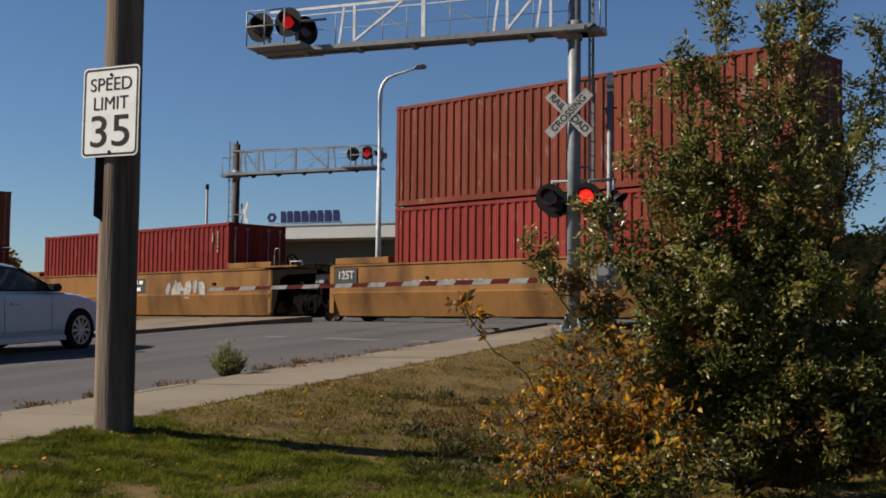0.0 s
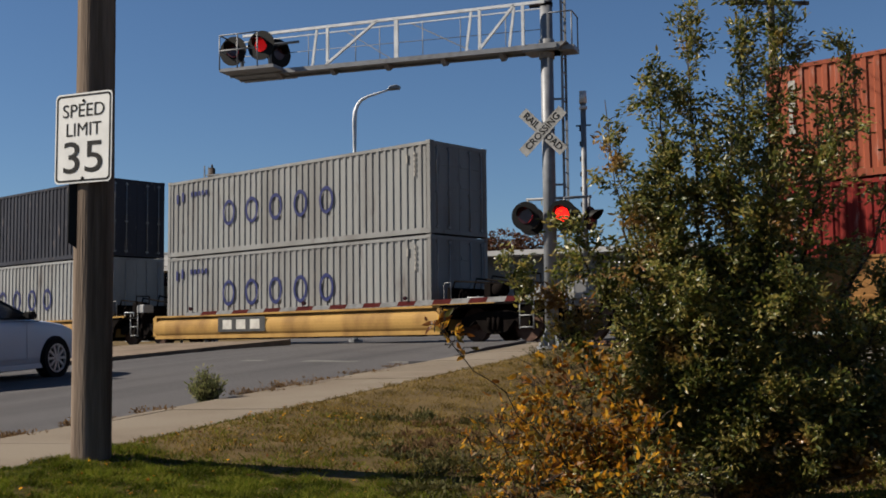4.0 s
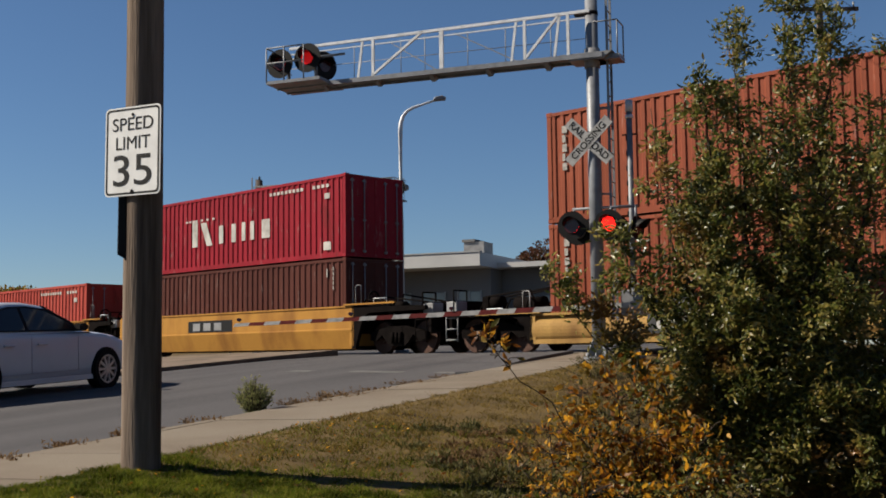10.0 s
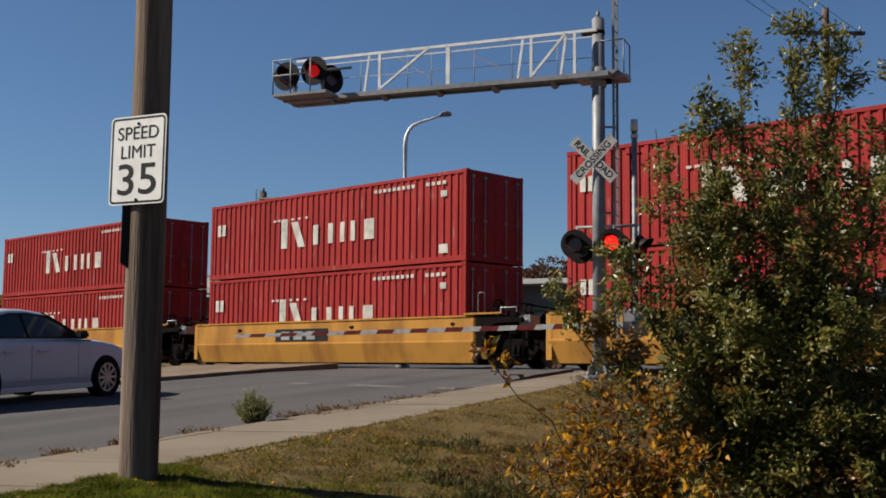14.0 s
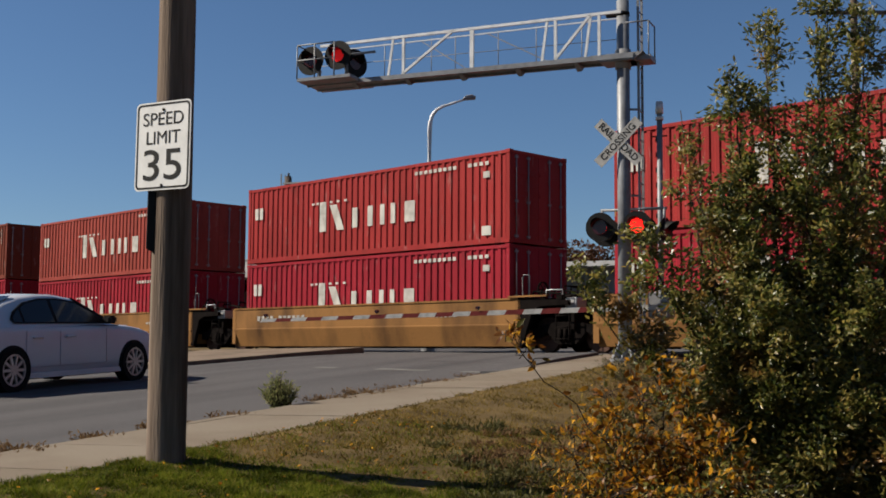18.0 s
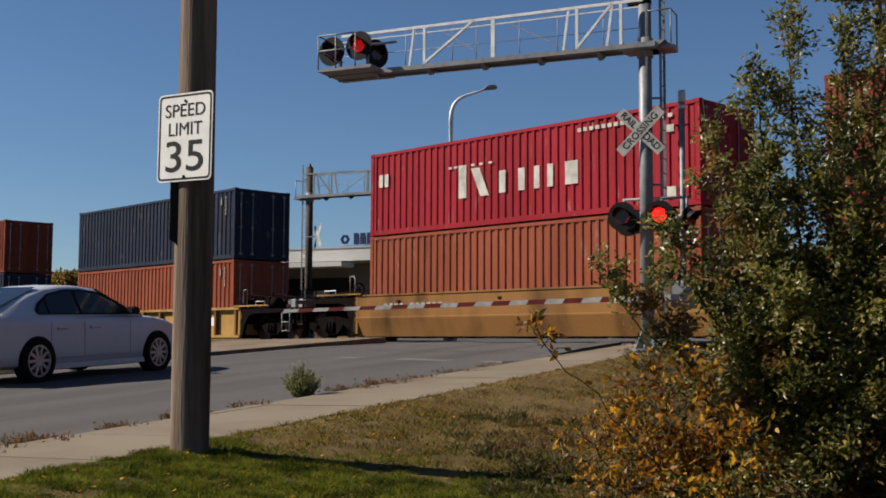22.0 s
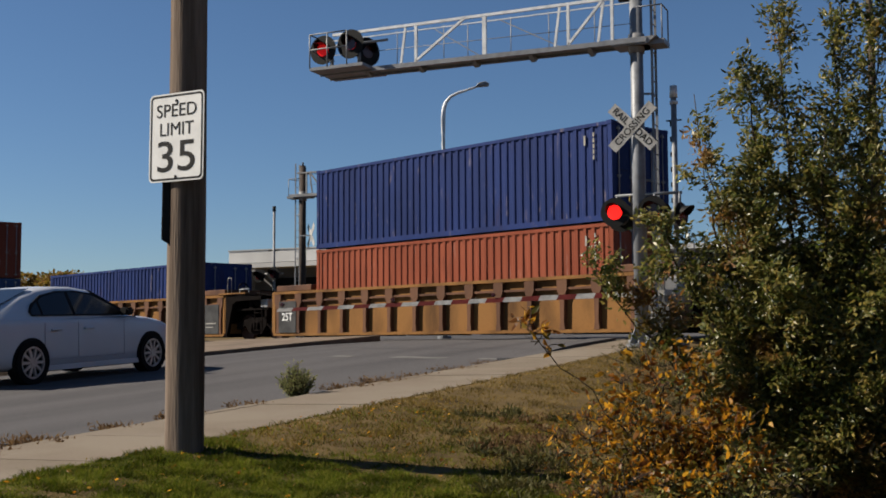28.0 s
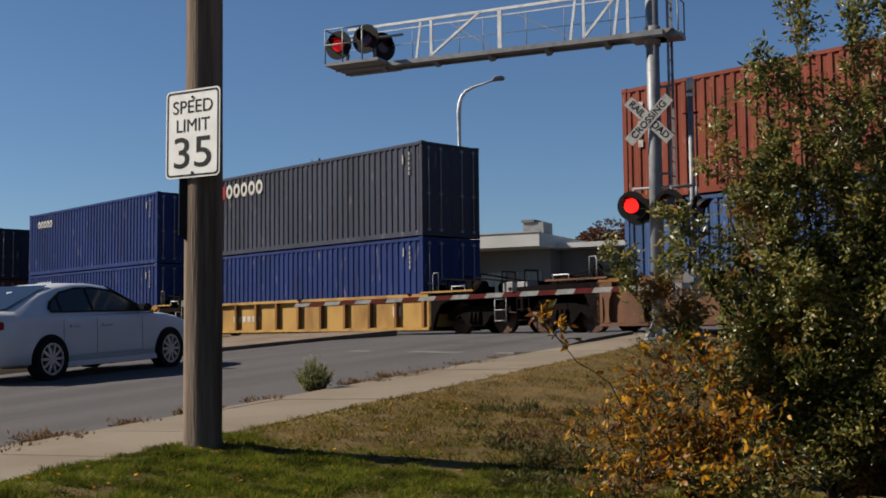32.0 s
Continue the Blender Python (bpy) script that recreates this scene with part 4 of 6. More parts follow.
def build_train():
    for front, low, high, kind, place in TRAIN:
        style, colour, shade, lo, top, stakes, words = CARS[kind]
        dark, lit = "dark", "painted"
        if place in ("art20", "end20"):
            ahead = behind = 2.45
            trucks = [(3.9, 4.8, dark)]
            if place == "end20":
                trucks.append((-LONG - 4.1, -LONG - 5.4, lit))
        elif place in ("long_first", "long_mid", "long_last"):
            ahead, behind = {"long_first": (0.7, 2.1), "long_mid": (2.1, 2.1), "long_last": (2.1, 0.7)}[place]
            trucks = [{"long_first": (2.25, 3.75, lit), "long_mid": (3.95, 4.9, dark), "long_last": (3.6, 4.5, dark)}[place]]
            if place == "long_last":
                trucks.append((-LONG - 2.25, -LONG - 3.75, lit))
        elif place == "single":
            ahead = behind = 0.7
            end_finish = lit if kind == "taper" else dark
            trucks = [(2.25, 3.75, end_finish), (-LONG - 2.25, -LONG - 3.75, end_finish)]
        else:
            ahead = behind = 0.45
            trucks = [(2.1, 3.7, dark)] if place == "first" else [(1.85, 2.3, dark)]
            if place == "last":
                trucks.append((-LONG - 2.1, -LONG - 3.7, dark))
        m = []
        if kind == "smooth":
            m = [(4.0, 0.80, 2.6, 0.40, BLACK)] + [(x, z, w, h, GREY_STEEL) for x, z, w, h, _ in bars(4.3, 0.86, 3, 0.42, 0.26, OFFWHITE)]
        elif kind == "tube":
            m = [(3.1, 0.40, 2.35, 0.46, GREY_DARK)] + bars(3.35, 0.48, 3, 0.46, 0.30, OFFWHITE, 0.5)
        elif kind in ("tan", "tan_s"):
            m = bars(0.9, 1.0, 4, 0.16, 0.16, CODE_PAINT) + bars(2.1, 1.0, 6, 0.16, 0.16, CODE_PAINT) + bars(9.5, 0.98, 5, 0.12, 0.08, CODE_PAINT)
        if front == -31.2:
            m = [(5.5, 0.92, 2.1, 0.52, GREY_DARK)] + bars(5.62, 1.24, 6, 0.22, 0.13, WHITE, 0.45) + bars(5.62, 1.00, 5, 0.24, 0.13, WHITE, 0.5) + bars(9.5, 0.98, 5, 0.12, 0.08, CODE_PAINT)
        if front == -51.2:
            m = bars(3.1, 1.0, 4, 0.18, 0.18, WHITE) + bars(4.6, 1.0, 6, 0.18, 0.18, WHITE) + bars(9.5, 0.62, 5, 0.12, 0.08, CODE_PAINT)
        if kind == "taper":
            m = [(x, 0.66, w, 0.42, BROWN_CAR) for x, w in ((2.9, 0.45), (3.75, 0.3), (4.4, 0.8), (5.6, 0.5), (6.5, 0.9), (7.8, 0.4))] + [(x, 0.68, w, 0.38, CODE_PAINT) for x, w in ((3.4, 0.28), (4.1, 0.26), (5.25, 0.3), (6.15, 0.3))] + bars(9.3, 0.98, 4, 0.13, 0.13, OFFWHITE) + bars(10.3, 0.98, 6, 0.13, 0.13, OFFWHITE)
        elif kind == "rib_yellow":
            m = bars(2.0, 0.5, 6, 0.2, 0.2, OFFWHITE) + [(10.9, 0.55, 0.35, 0.3, WHITE)]
        car = well_car(front, style, colour, shade, lo, top, ahead, behind, words, trucks, stakes, m, {"long_first": ("rear",), "long_mid": ("rear", "front"), "long_last": ("front",)}.get(place, ()))
        if kind == "tan":
            # stencil panel on the raised end
            bm = bmesh.new()
            box(bm, -2.3, -1.35, -1.425, -1.388, 1.12, 1.56)
            panel = part("stencil_panel", bm, GREY_DARK, car, "dark grey stencil panel")
            part("lettering", lettering("125T", 0.34, 0.004), OFFWHITE, panel, "white stencilled characters", pose(-1.82, -1.428, 1.34))
        if front == -51.2:
            # faded round spray marks
            for k, (x, z, r, ring, what) in enumerate(((11.8, 1.26, 0.32, 0.2, GREY_STEEL), (11.95, 1.28, 0.2, 0.0, TAN_CAR), (11.5, 1.04, 0.16, 0.08, GREY_DARK), (12.2, 1.06, 0.17, 0.0, GREY_STEEL), (12.5, 1.2, 0.14, 0.07, BROWN_CAR))):
                bm = bmesh.new()
                disc(bm, (0, 0, 0), (0, 1, 0), r, 0.004, 18, ring)
                part("spray_mark", bm, what, car, "faded grey spray paint", pose(x, -1.394 - 0.005 * k, z))
        if front == -31.2:
            for k, (x, z, w, h, lean, what) in enumerate(((8.9, 0.86, 0.16, 0.42, 0.1, GREY_STEEL), (9.25, 0.78, 0.5, 0.5, 0.16, CODE_PAINT), (9.5, 0.98, 0.14, 0.38, -0.08, GREY_STEEL), (10.0, 0.74, 0.34, 0.6, 0.1, CODE_PAINT), (10.55, 0.92, 0.18, 0.44, 0.05, GREY_STEEL), (10.9, 0.80, 0.42, 0.5, -0.1, CODE_PAINT))):
                bm = bmesh.new()
                prism(bm, [(x, z), (x + w * 0.8, z - 0.03), (x + w + lean, z + h * 0.6), (x + w * 0.7 + lean, z + h), (x + lean, z + h * 0.9), (x - 0.04, z + h * 0.4)], 'y', -1.396 - 0.004 * k, -1.392)
                part("spray_mark", bm, what, car, "faded pale spray paint")
        if low:
            stack(front, low, high)
        else:
            for f in (front, front - 6.12):
                container(f, 0.36, STD, BLUE, "bright blue short shipping container in a well car", "panel_mark" if f < front else "codes", 6.058)


build_train()


# ---- crossing signals ----
VANES = []
FLASH, PHASE = 1.30, 0.33


def flasher(owner, x, y, z, turn, phase, lens, big=0.30, lit=True):
    """A round red lamp on a black target, facing -y of its own frame. phase 0 or 1: which half of the flash it has."""
    bm = bmesh.new()
    disc(bm, (0, 0, 0), (0, 1, 0), big, 0.015, 28)
    target = part("lamp_target", bm, BLACK, owner, "black round lamp backboard", pose(x, y, z, 0, 0, turn))
    bm = bmesh.new()
    rod(bm, (0, 0.005, 0), (0, 0.24, 0), 0.17, 0.11, 18)
    part("lamp_housing", bm, GREY_STEEL, target)
    bm = bmesh.new()
    for i in range(13):
        a, b = math.pi * i / 13, math.pi * (i + 1) / 13
        p = [(0.172 * math.cos(t), 0.172 * math.sin(t)) for t in (a, b)]
        deep = [0.09 + 0.2 * math.sin(t) for t in (a, b)]
        v = [bm.verts.new((p[0][0], -0.008, p[0][1])), bm.verts.new((p[1][0], -0.008, p[1][1])), bm.verts.new((p[1][0], -deep[1], p[1][1])), bm.verts.new((p[0][0], -deep[0], p[0][1]))]
        bm.faces.new(v)
    bmesh.ops.remove_doubles(bm, verts=bm.verts, dist=0.0005)
    bmesh.ops.solidify(bm, geom=list(bm.faces), thickness=0.006)
    part("lamp_hood", bm, BLACK, target)
    bm = bmesh.new()
    disc(bm, (0, -0.016, 0), (0, 1, 0), 0.15, 0.012, 24)
    part("lens", bm, lens if lit else LENS_DARK, target, "glowing red lens" if lit else "dark red lens")
    # added disc, no part of the lamp: hides the ever-glowing lens between flashes
    if lit:
        bm = bmesh.new()
        disc(bm, (0, 0, 0), (0, 1, 0), 0.152, 0.004, 24)
        vane = part("shutter_vane", bm, LENS_DARK, target, "added dark red disc that hides the glowing lens between flashes", pose(0, -0.0245, 0))
        VANES.append((vane, phase))
    return target


LENS_FAINT = glow("red_lens_seen_aslant", (0.6, 0.01, 0.01), 0.22)


def crossbuck(owner, y, z, words=True, x=0.0, swing=0.0):
    for tilt, text in ((-45, "RAIL  ROAD"), (45, "CROSSING")):
        bm = bmesh.new()
        box(bm, -0.61, 0.61, -0.004, 0.004, -0.1145, 0.1145)
        blade = part("crossbuck_blade", bm, BLADE_GREY, owner, "white reflective blade", pose(x, y - (0.0 if tilt < 0 else 0.012), z, 0, 0, swing) @ pose(0, 0, 0, 0, -tilt, 0))
        if words:
            me = lettering(text, 0.2, 0.002)
            part("lettering", me, BLACK, blade, "black capital letters", pose(0, -0.0065, 0) )


def cantilever(u, v, name_label, reach, sign, height=7.35, deck=6.05, with_ladder=True, metal=None, tip_lamps=()):
    """A signal mast beside the road with a walkway truss over the lanes. sign: -1 where the arm reaches to -x."""
    c = thing("cantilever_signal", road_pose(u, v), name_label, "railway signal", "cantilever crossing signals")
    base = c.matrix_basis.translation.z
    # a given metal also darkens the frame, as if it stood in shade
    frame_metal, pale_metal = (GREY_STEEL, GREY_STEEL) if metal else (GALV, GALV_PALE)
    H, D0 = height - base, deck - base
    MX = 0.07 if sign < 0 else 0.0     # the mast stands a little off the arm's zero

    def put(name, bm, mat, label=""):
        return part(name, bm, mat, c, label)
    bm = bmesh.new()
    rod(bm, (MX, 0, 0), (MX, 0, H - 0.05), 0.142, 0.130, 20)
    put("mast", bm, metal or GALV, "round steel mast")
    bm = bmesh.new()
    rod(bm, (MX, 0, H - 0.05), (MX, 0, H - 0.01), 0.125, 0.08, seg=16)
    rod(bm, (MX, 0, H - 0.01), (MX, 0, H + 0.12), 0.05, 0.035, seg=10)
    put("mast_cap", bm, metal or GALV)
    bm = bmesh.new()
    disc(bm, (MX, 0, 0.04), (0, 0, 1), 0.32, 0.05, 16)
    for i in range(8):
        a = math.pi * i / 4
        rod(bm, (MX + 0.26 * math.cos(a), 0.26 * math.sin(a), 0), (MX + 0.26 * math.cos(a), 0.26 * math.sin(a), 0.14), 0.02, seg=6)
    put("base_flange", bm, GALV)
    for i in range(4):
        bm = bmesh.new()
        a = math.pi * (i / 2 + 0.25)
        d = Vector((math.cos(a), math.sin(a), 0))
        prism(bm, [(0.13, 0.06), (0.30, 0.06), (0.14, 0.42)], 'y', -0.012, 0.012)
        part("base_rib", bm, GALV, c, at=Matrix.Translation((MX, 0, 0)) @ Matrix.Rotation(a, 4, 'Z'))
    bm = bmesh.new()
    box(bm, -0.5, 0.5, -0.5, 0.5, -0.6, -0.03)
    put("footing", bm, DIRTY_CONCRETE, "concrete footing")
    s = sign
    top = D0 + 0.95
    end = s * reach
    yn, yf = -0.26, 0.20
    for y in (yn, yf):
        bm = bmesh.new()
        beam(bm, (-s * 0.35, y, D0 + 0.01), (end, y, D0 + 0.04), 0.06, 0.10)
        put("bottom_chord", bm, frame_metal)
        bm = bmesh.new()
        beam(bm, (-s * 0.1, y, top), (end * (0.955 if y < 0 else 1.0), y, top - 0.03), 0.05 if y < 0 else 0.025, 0.06 if y < 0 else 0.025)
        put("top_chord", bm, pale_metal)
    bm = bmesh.new()
    beam(bm, (s * 0.1, 0.02, D0 + 0.03), (end, 0.02, D0 + 0.06), yf - yn, 0.03)
    put("walkway_grating", bm, GALV, "galvanised steel walkway grating")
    for f in (0.12, 0.3, 0.48, 0.66, 0.84):
        bm = bmesh.new()
        prism(bm, [(yn - 0.02, D0 - 0.05 + 0.1 * f), (yf + 0.02, D0 - 0.05 + 0.1 * f), (0.02, D0 - 0.17 + 0.1 * f)], 'x', end * f - 0.05, end * f + 0.05)
        put("walkway_bracket", bm, metal or GALV)
    for f, thick in ((0.05, 0.06), (0.075, 0.04), (0.18, 0.06), (0.205, 0.035), (0.44, 0.09), (0.665, 0.06), (0.70, 0.035)):
        bm = bmesh.new()
        lean = 0.12 if thick < 0.045 else 0.0
        beam(bm, (end * f + s * lean, yn, D0 + 0.04), (end * f, yn, top - 0.02), thick, 0.05)
        put("truss_post", bm, pale_metal)
    for f0, f1 in ((0.18, 0.075), (0.67, 0.50)):
        bm = bmesh.new()
        beam(bm, (end * f0, yn, D0 + 0.08), (end * f1, yn, top), 0.05, 0.05)
        put("truss_diagonal", bm, pale_metal)
    for f0, f1 in ((0.20, 0.42), (0.46, 0.64)):
        bm = bmesh.new()
        beam(bm, (end * f0, yf, D0 + 0.08), (end * f1, yf, top), 0.02, 0.02)
        put("truss_diagonal", bm, GREY_STEEL)
    for f in (0.12, 0.26, 0.38, 0.52, 0.6, 0.76, 0.9, 1.0):
        bm = bmesh.new()
        rod(bm, (end * f, yf, D0 + 0.05), (end * f, yf, top + 0.03), 0.010, seg=6)
        put("handrail_post", bm, GREY_STEEL)
    for zz in (0.5,):
        bm = bmesh.new()
        rod(bm, (s * 0.1, yf, D0 + zz), (end, yf, D0 + zz + 0.08), 0.008, seg=6)
        put("handrail", bm, GREY_STEEL)
    # basket of rails and the deck at the tip
    bm = bmesh.new()
    box(bm, min(end, end - s * 1.35), max(end, end - s * 1.35), -0.75, 0.45, D0 + 0.02, D0 + 0.09)
    put("lamp_platform", bm, GALV)
    for x in (end, end - s * 0.45, end - s * 0.95):
        bm = bmesh.new()
        rod(bm, (x, -0.74, D0 + 0.08), (x, -0.74, D0 + 0.85), 0.018, seg=6)
        put("handrail_post", bm, GALV)
    bm = bmesh.new()
    for zz in (0.5, 0.85):
        rod(bm, (end, -0.74, D0 + zz), (end - s * 0.95, -0.74, D0 + zz), 0.016, seg=6)
        rod(bm, (end, -0.74, D0 + zz), (end, 0.40, D0 + zz), 0.016, seg=6)
    put("handrail", bm, GALV)
    # saddle that clasps the mast
    bm = bmesh.new()
    prism(bm, [(-0.35, D0 - 0.07), (0.35, D0 - 0.07), (0.55, D0 + 0.08), (-0.55, D0 + 0.08)], 'y', -0.26, 0.3)
    rod(bm, (MX, 0, D0 - 0.2), (MX, 0, D0 + 0.2), 0.165, seg=16)
    put("arm_saddle", bm, GREY_STEEL)
    bm = bmesh.new()
    rod(bm, (MX, 0, top - 0.03), (MX, 0, top + 0.05), 0.142, seg=16)
    box(bm, min(0, s * 0.28), max(0, s * 0.28), -0.06, 0.06, top - 0.02, top + 0.06)
    put("upper_clamp", bm, DARK_STEEL)
    # lamps at the tip
    for dx, y, dz, turn, lit, phase, size in tip_lamps:
        flasher(c, end - s * dx, y, D0 + 0.03 + dz, turn, phase, LENS_FAINT, size, lit=lit)
    bm = bmesh.new()
    rod(bm, (end - s * 0.1, -0.2, D0 + 0.68), (end - s * 1.7, -0.2, D0 + 0.68), 0.03, seg=8)
    for dx in (0.28, 0.98):
        rod(bm, (end - s * dx, -0.2, D0 + 0.1), (end - s * dx, -0.2, D0 + 0.7), 0.035, seg=8)
    put("lamp_bracket", bm, GALV)
    if with_ladder:
        lx = -s * 0.38
        for dx in (-0.16, 0.16):
            bm = bmesh.new()
            beam(bm, (lx, dx + 0.2, 0.8), (lx, dx + 0.2, H + (0.9 if s < 0 else 0.1)), 0.05, 0.03)
            put("ladder_rail", bm, GALV)
        for i in range(int((H + (0.1 if s < 0 else -0.8)) / 0.3)):
            bm = bmesh.new()
            rod(bm, (lx, 0.04, 0.95 + 0.3 * i), (lx, 0.36, 0.95 + 0.3 * i), 0.012, seg=6)
            put("ladder_rung", bm, GALV)
        for zz in (1.6, 3.4, 5.2):
            bm = bmesh.new()
            beam(bm, (-s * 0.12, 0.1, zz), (lx, 0.2, zz), 0.04, 0.04)
            put("ladder_bracket", bm, GALV)
        bm = bmesh.new()
        for x, y in ((lx - s * 0.25, -0.1), (lx - s * 0.25, 0.45)):
            rod(bm, (x, y, D0), (x, y, D0 + 0.75), 0.016, seg=6)
        rod(bm, (lx - s * 0.25, -0.1, D0 + 0.75), (lx - s * 0.25, 0.45, D0 + 0.75), 0.016, seg=6)
        rod(bm, (lx - s * 0.25, -0.1, D0 + 0.75), (0, -0.1, D0 + 0.75), 0.016, seg=6)
        beam(bm, (0, 0.1, D0 - 0.02), (lx - s * 0.3, 0.1, D0 - 0.02), 0.5, 0.1)
        put("landing", bm, GALV)
    return c


near_signal = cantilever(23.05, -5.92, "galvanised cantilever signal mast with flashing red lamps by the road", 7.27, -1,
                         tip_lamps=((0.18, -0.45, 0.52, 0, True, 0, 0.335), (0.86, -0.40, 0.60, 0, True, 1, 0.335), (1.06, 0.05, 0.5, 62, False, 0, 0.335)))
NB = near_signal.matrix_basis.translation.z
crossbuck(near_signal, -0.17, 4.30 - NB)
for dx, ph in ((-0.385, 0), (0.385, 1)):
    flasher(near_signal, dx, -0.22, 2.56 - NB, 0, ph, LENS_LIT)
    flasher(near_signal, dx * 1.02, 0.30, 2.50 - NB, 180, 1 - ph, LENS_LIT, lit=False)
flasher(near_signal, 0.92, 0.0, 2.47 - NB, 70, 0, LENS_LIT, 0.25, lit=False)
bm = bmesh.new()
rod(bm, (-0.42, -0.02, 2.92 - NB), (0.95, -0.02, 2.92 - NB), 0.03, seg=8)
for dx in (-0.385, 0.385, 0.9):
    rod(bm, (dx, -0.02, 2.6 - NB), (dx, -0.02, 2.94 - NB), 0.028, seg=8)
part("lamp_crossarm", bm, GALV, near_signal, "galvanised pipe that carries the lamps")


def gate(u, v, reach, sign, label):
    """A crossing gate: a post with a bell on top and a lowered striped arm."""
    g = thing("crossing_gate", road_pose(u, v), label, "crossing gate", "crossing gates")
    b = g.matrix_basis.translation.z
    bm = bmesh.new()
    rod(bm, (0, 0, 0), (0, 0, 5.0 - b), 0.06, seg=14)
    part("gate_post", bm, GALV, g)
    bm = bmesh.new()
    disc(bm, (0, 0, 0.03), (0, 0, 1), 0.22, 0.06, 14)
    part("base_flange", bm, GALV, g)
    bm = bmesh.new()
    rod(bm, (0, 0, 5.0 - b), (0, 0, 5.25 - b), 0.085, 0.075, 14)
    rod(bm, (0, 0, 4.86 - b), (0, 0, 4.93 - b), 0.085, seg=14)
    part("bell", bm, GALV_PALE, g, "pale metal crossing bell on the post's top")
    for i in range(7):
        bm = bmesh.new()
        box(bm, -0.085, -0.055, -0.02, 0.02, 4.4 - b - 0.32 * i, 4.5 - b - 0.32 * i)
        part("post_bracket", bm, DARK_STEEL, g)
    bm = bmesh.new()
    rod(bm, (-0.16, 0, 4.52 - b), (0.16, 0, 4.52 - b), 0.018, seg=6)
    part("cross_bar", bm, DARK_STEEL, g)
    bm = bmesh.new()
    box(bm, -0.22, 0.22, -0.28, 0.28, 0.72 - b, 1.25 - b)
    part("gate_motor_box", bevelled(bm, 0.03), GREY_STEEL, g, "grey steel gate motor box")
    n = round(reach / 0.41)
    step = reach / n
    h0, h1 = 0.93 - b, 0.71 - b
    for i in range(n):
        bm = bmesh.new()
        z0, z1 = h0 + (h1 - h0) * i / n, h0 + (h1 - h0) * (i + 1) / n
        high = 0.058 - 0.02 * i / n
        lean = 0.06
        x0, x1 = sign * i * step, sign * (i + 1) * step
        prism(bm, [(x0 + sign * lean, z0 - high), (x1 + sign * lean, z1 - high), (x1, z1 + high), (x0, z0 + high)], 'y', -0.36, -0.32)
        part("gate_arm_section", bm, (BLADE_GREY, ARM_RED)[i % 2], g, "white reflective band" if i % 2 == 0 else "red reflective band")
    for f in (0.42, 0.68, 0.99):
        bm = bmesh.new()
        z = h0 + (h1 - h0) * f
        rod(bm, (sign * reach * f, -0.34, z + 0.07), (sign * reach * f, -0.34, z + 0.10), 0.018, seg=8)
        rod(bm, (sign * reach * f, -0.39, z + 0.12), (sign * reach * f, -0.29, z + 0.12), 0.038, seg=12)
        part("arm_lamp", bm, LENS_DARK, g, "small dark red lamp on the gate arm")
    bm = bmesh.new()
    beam(bm, (0, -0.34, h0), (-sign * 1.3, -0.34, h0 + 0.02), 0.05, 0.16)
    box(bm, min(-sign * 0.9, -sign * 1.35), max(-sign * 0.9, -sign * 1.35), -0.42, -0.28, h0 - 0.2, h0 + 0.2)
    part("counterweight", bm, GREY_STEEL, g)
    return g


gate(23.7, -5.25, 9.38, -1, "railway crossing gate with a lowered red and white striped arm")


def far_post(u, v):
    """The signal post on the other side of the track."""
    g = thing("flasher_post", road_pose(u, v), "slim signal post with bell and red lamps across the track", "railway signal")
    b = g.matrix_basis.translation.z
    bm = bmesh.new()
    rod(bm, (0, 0, 0), (0, 0, 5.1 - b), 0.05, seg=12)
    part("post", bm, GREY_STEEL, g)
    bm = bmesh.new()
    rod(bm, (0, 0, 5.1 - b), (0, 0, 5.3 - b), 0.07, seg=12)
    rod(bm, (-0.25, 0, 3.55 - b), (0.25, 0, 3.55 - b), 0.03, seg=8)
    part("bell", bm, BLACK, g)
    flasher(g, 0.05, -0.12, 2.62 - b, 0, 0, LENS_FAINT, 0.27, lit=False)
    flasher(g, -0.62, -0.12, 2.55 - b, 0, 1, LENS_FAINT, 0.27, lit=False)
    bm = bmesh.new()
    rod(bm, (-0.7, 0, 2.62 - b), (0.4, 0, 2.62 - b), 0.03, seg=8)
    part("lamp_crossarm", bm, GREY_STEEL, g)


def at_bearing(distance, degrees):
    a = radians(degrees)
    p = Vector((distance * math.sin(a), distance * math.cos(a), 0))
    return p.dot(RU), p.dot(RV)


FU, FV = at_bearing(48.0, -8.72)
far_signal = cantilever(FU, FV, "cantilever signal mast with red lamps across the track", 6.45, 1, 7.25, 5.95, metal=SHADED_STEEL,
                        tip_lamps=((1.0, -0.40, 0.55, 0, True, 0, 0.27), (0.36, -0.45, 0.56, 0, True, 1, 0.27), (-0.05, -0.1, 0.5, -40, False, 0, 0.27)))
crossbuck(far_signal, -0.17, 4.3 - far_signal.matrix_basis.translation.z, words=False, x=0.5, swing=-42)
bm = bmesh.new()
beam(bm, (-0.05, -0.14, 4.3 - far_signal.matrix_basis.translation.z), (0.42, -0.14, 4.3 - far_signal.matrix_basis.translation.z), 0.05, 0.05)
part("crossbuck_bracket", bm, GALV, far_signal)
far_post(*at_bearing(46.0, -10.12))


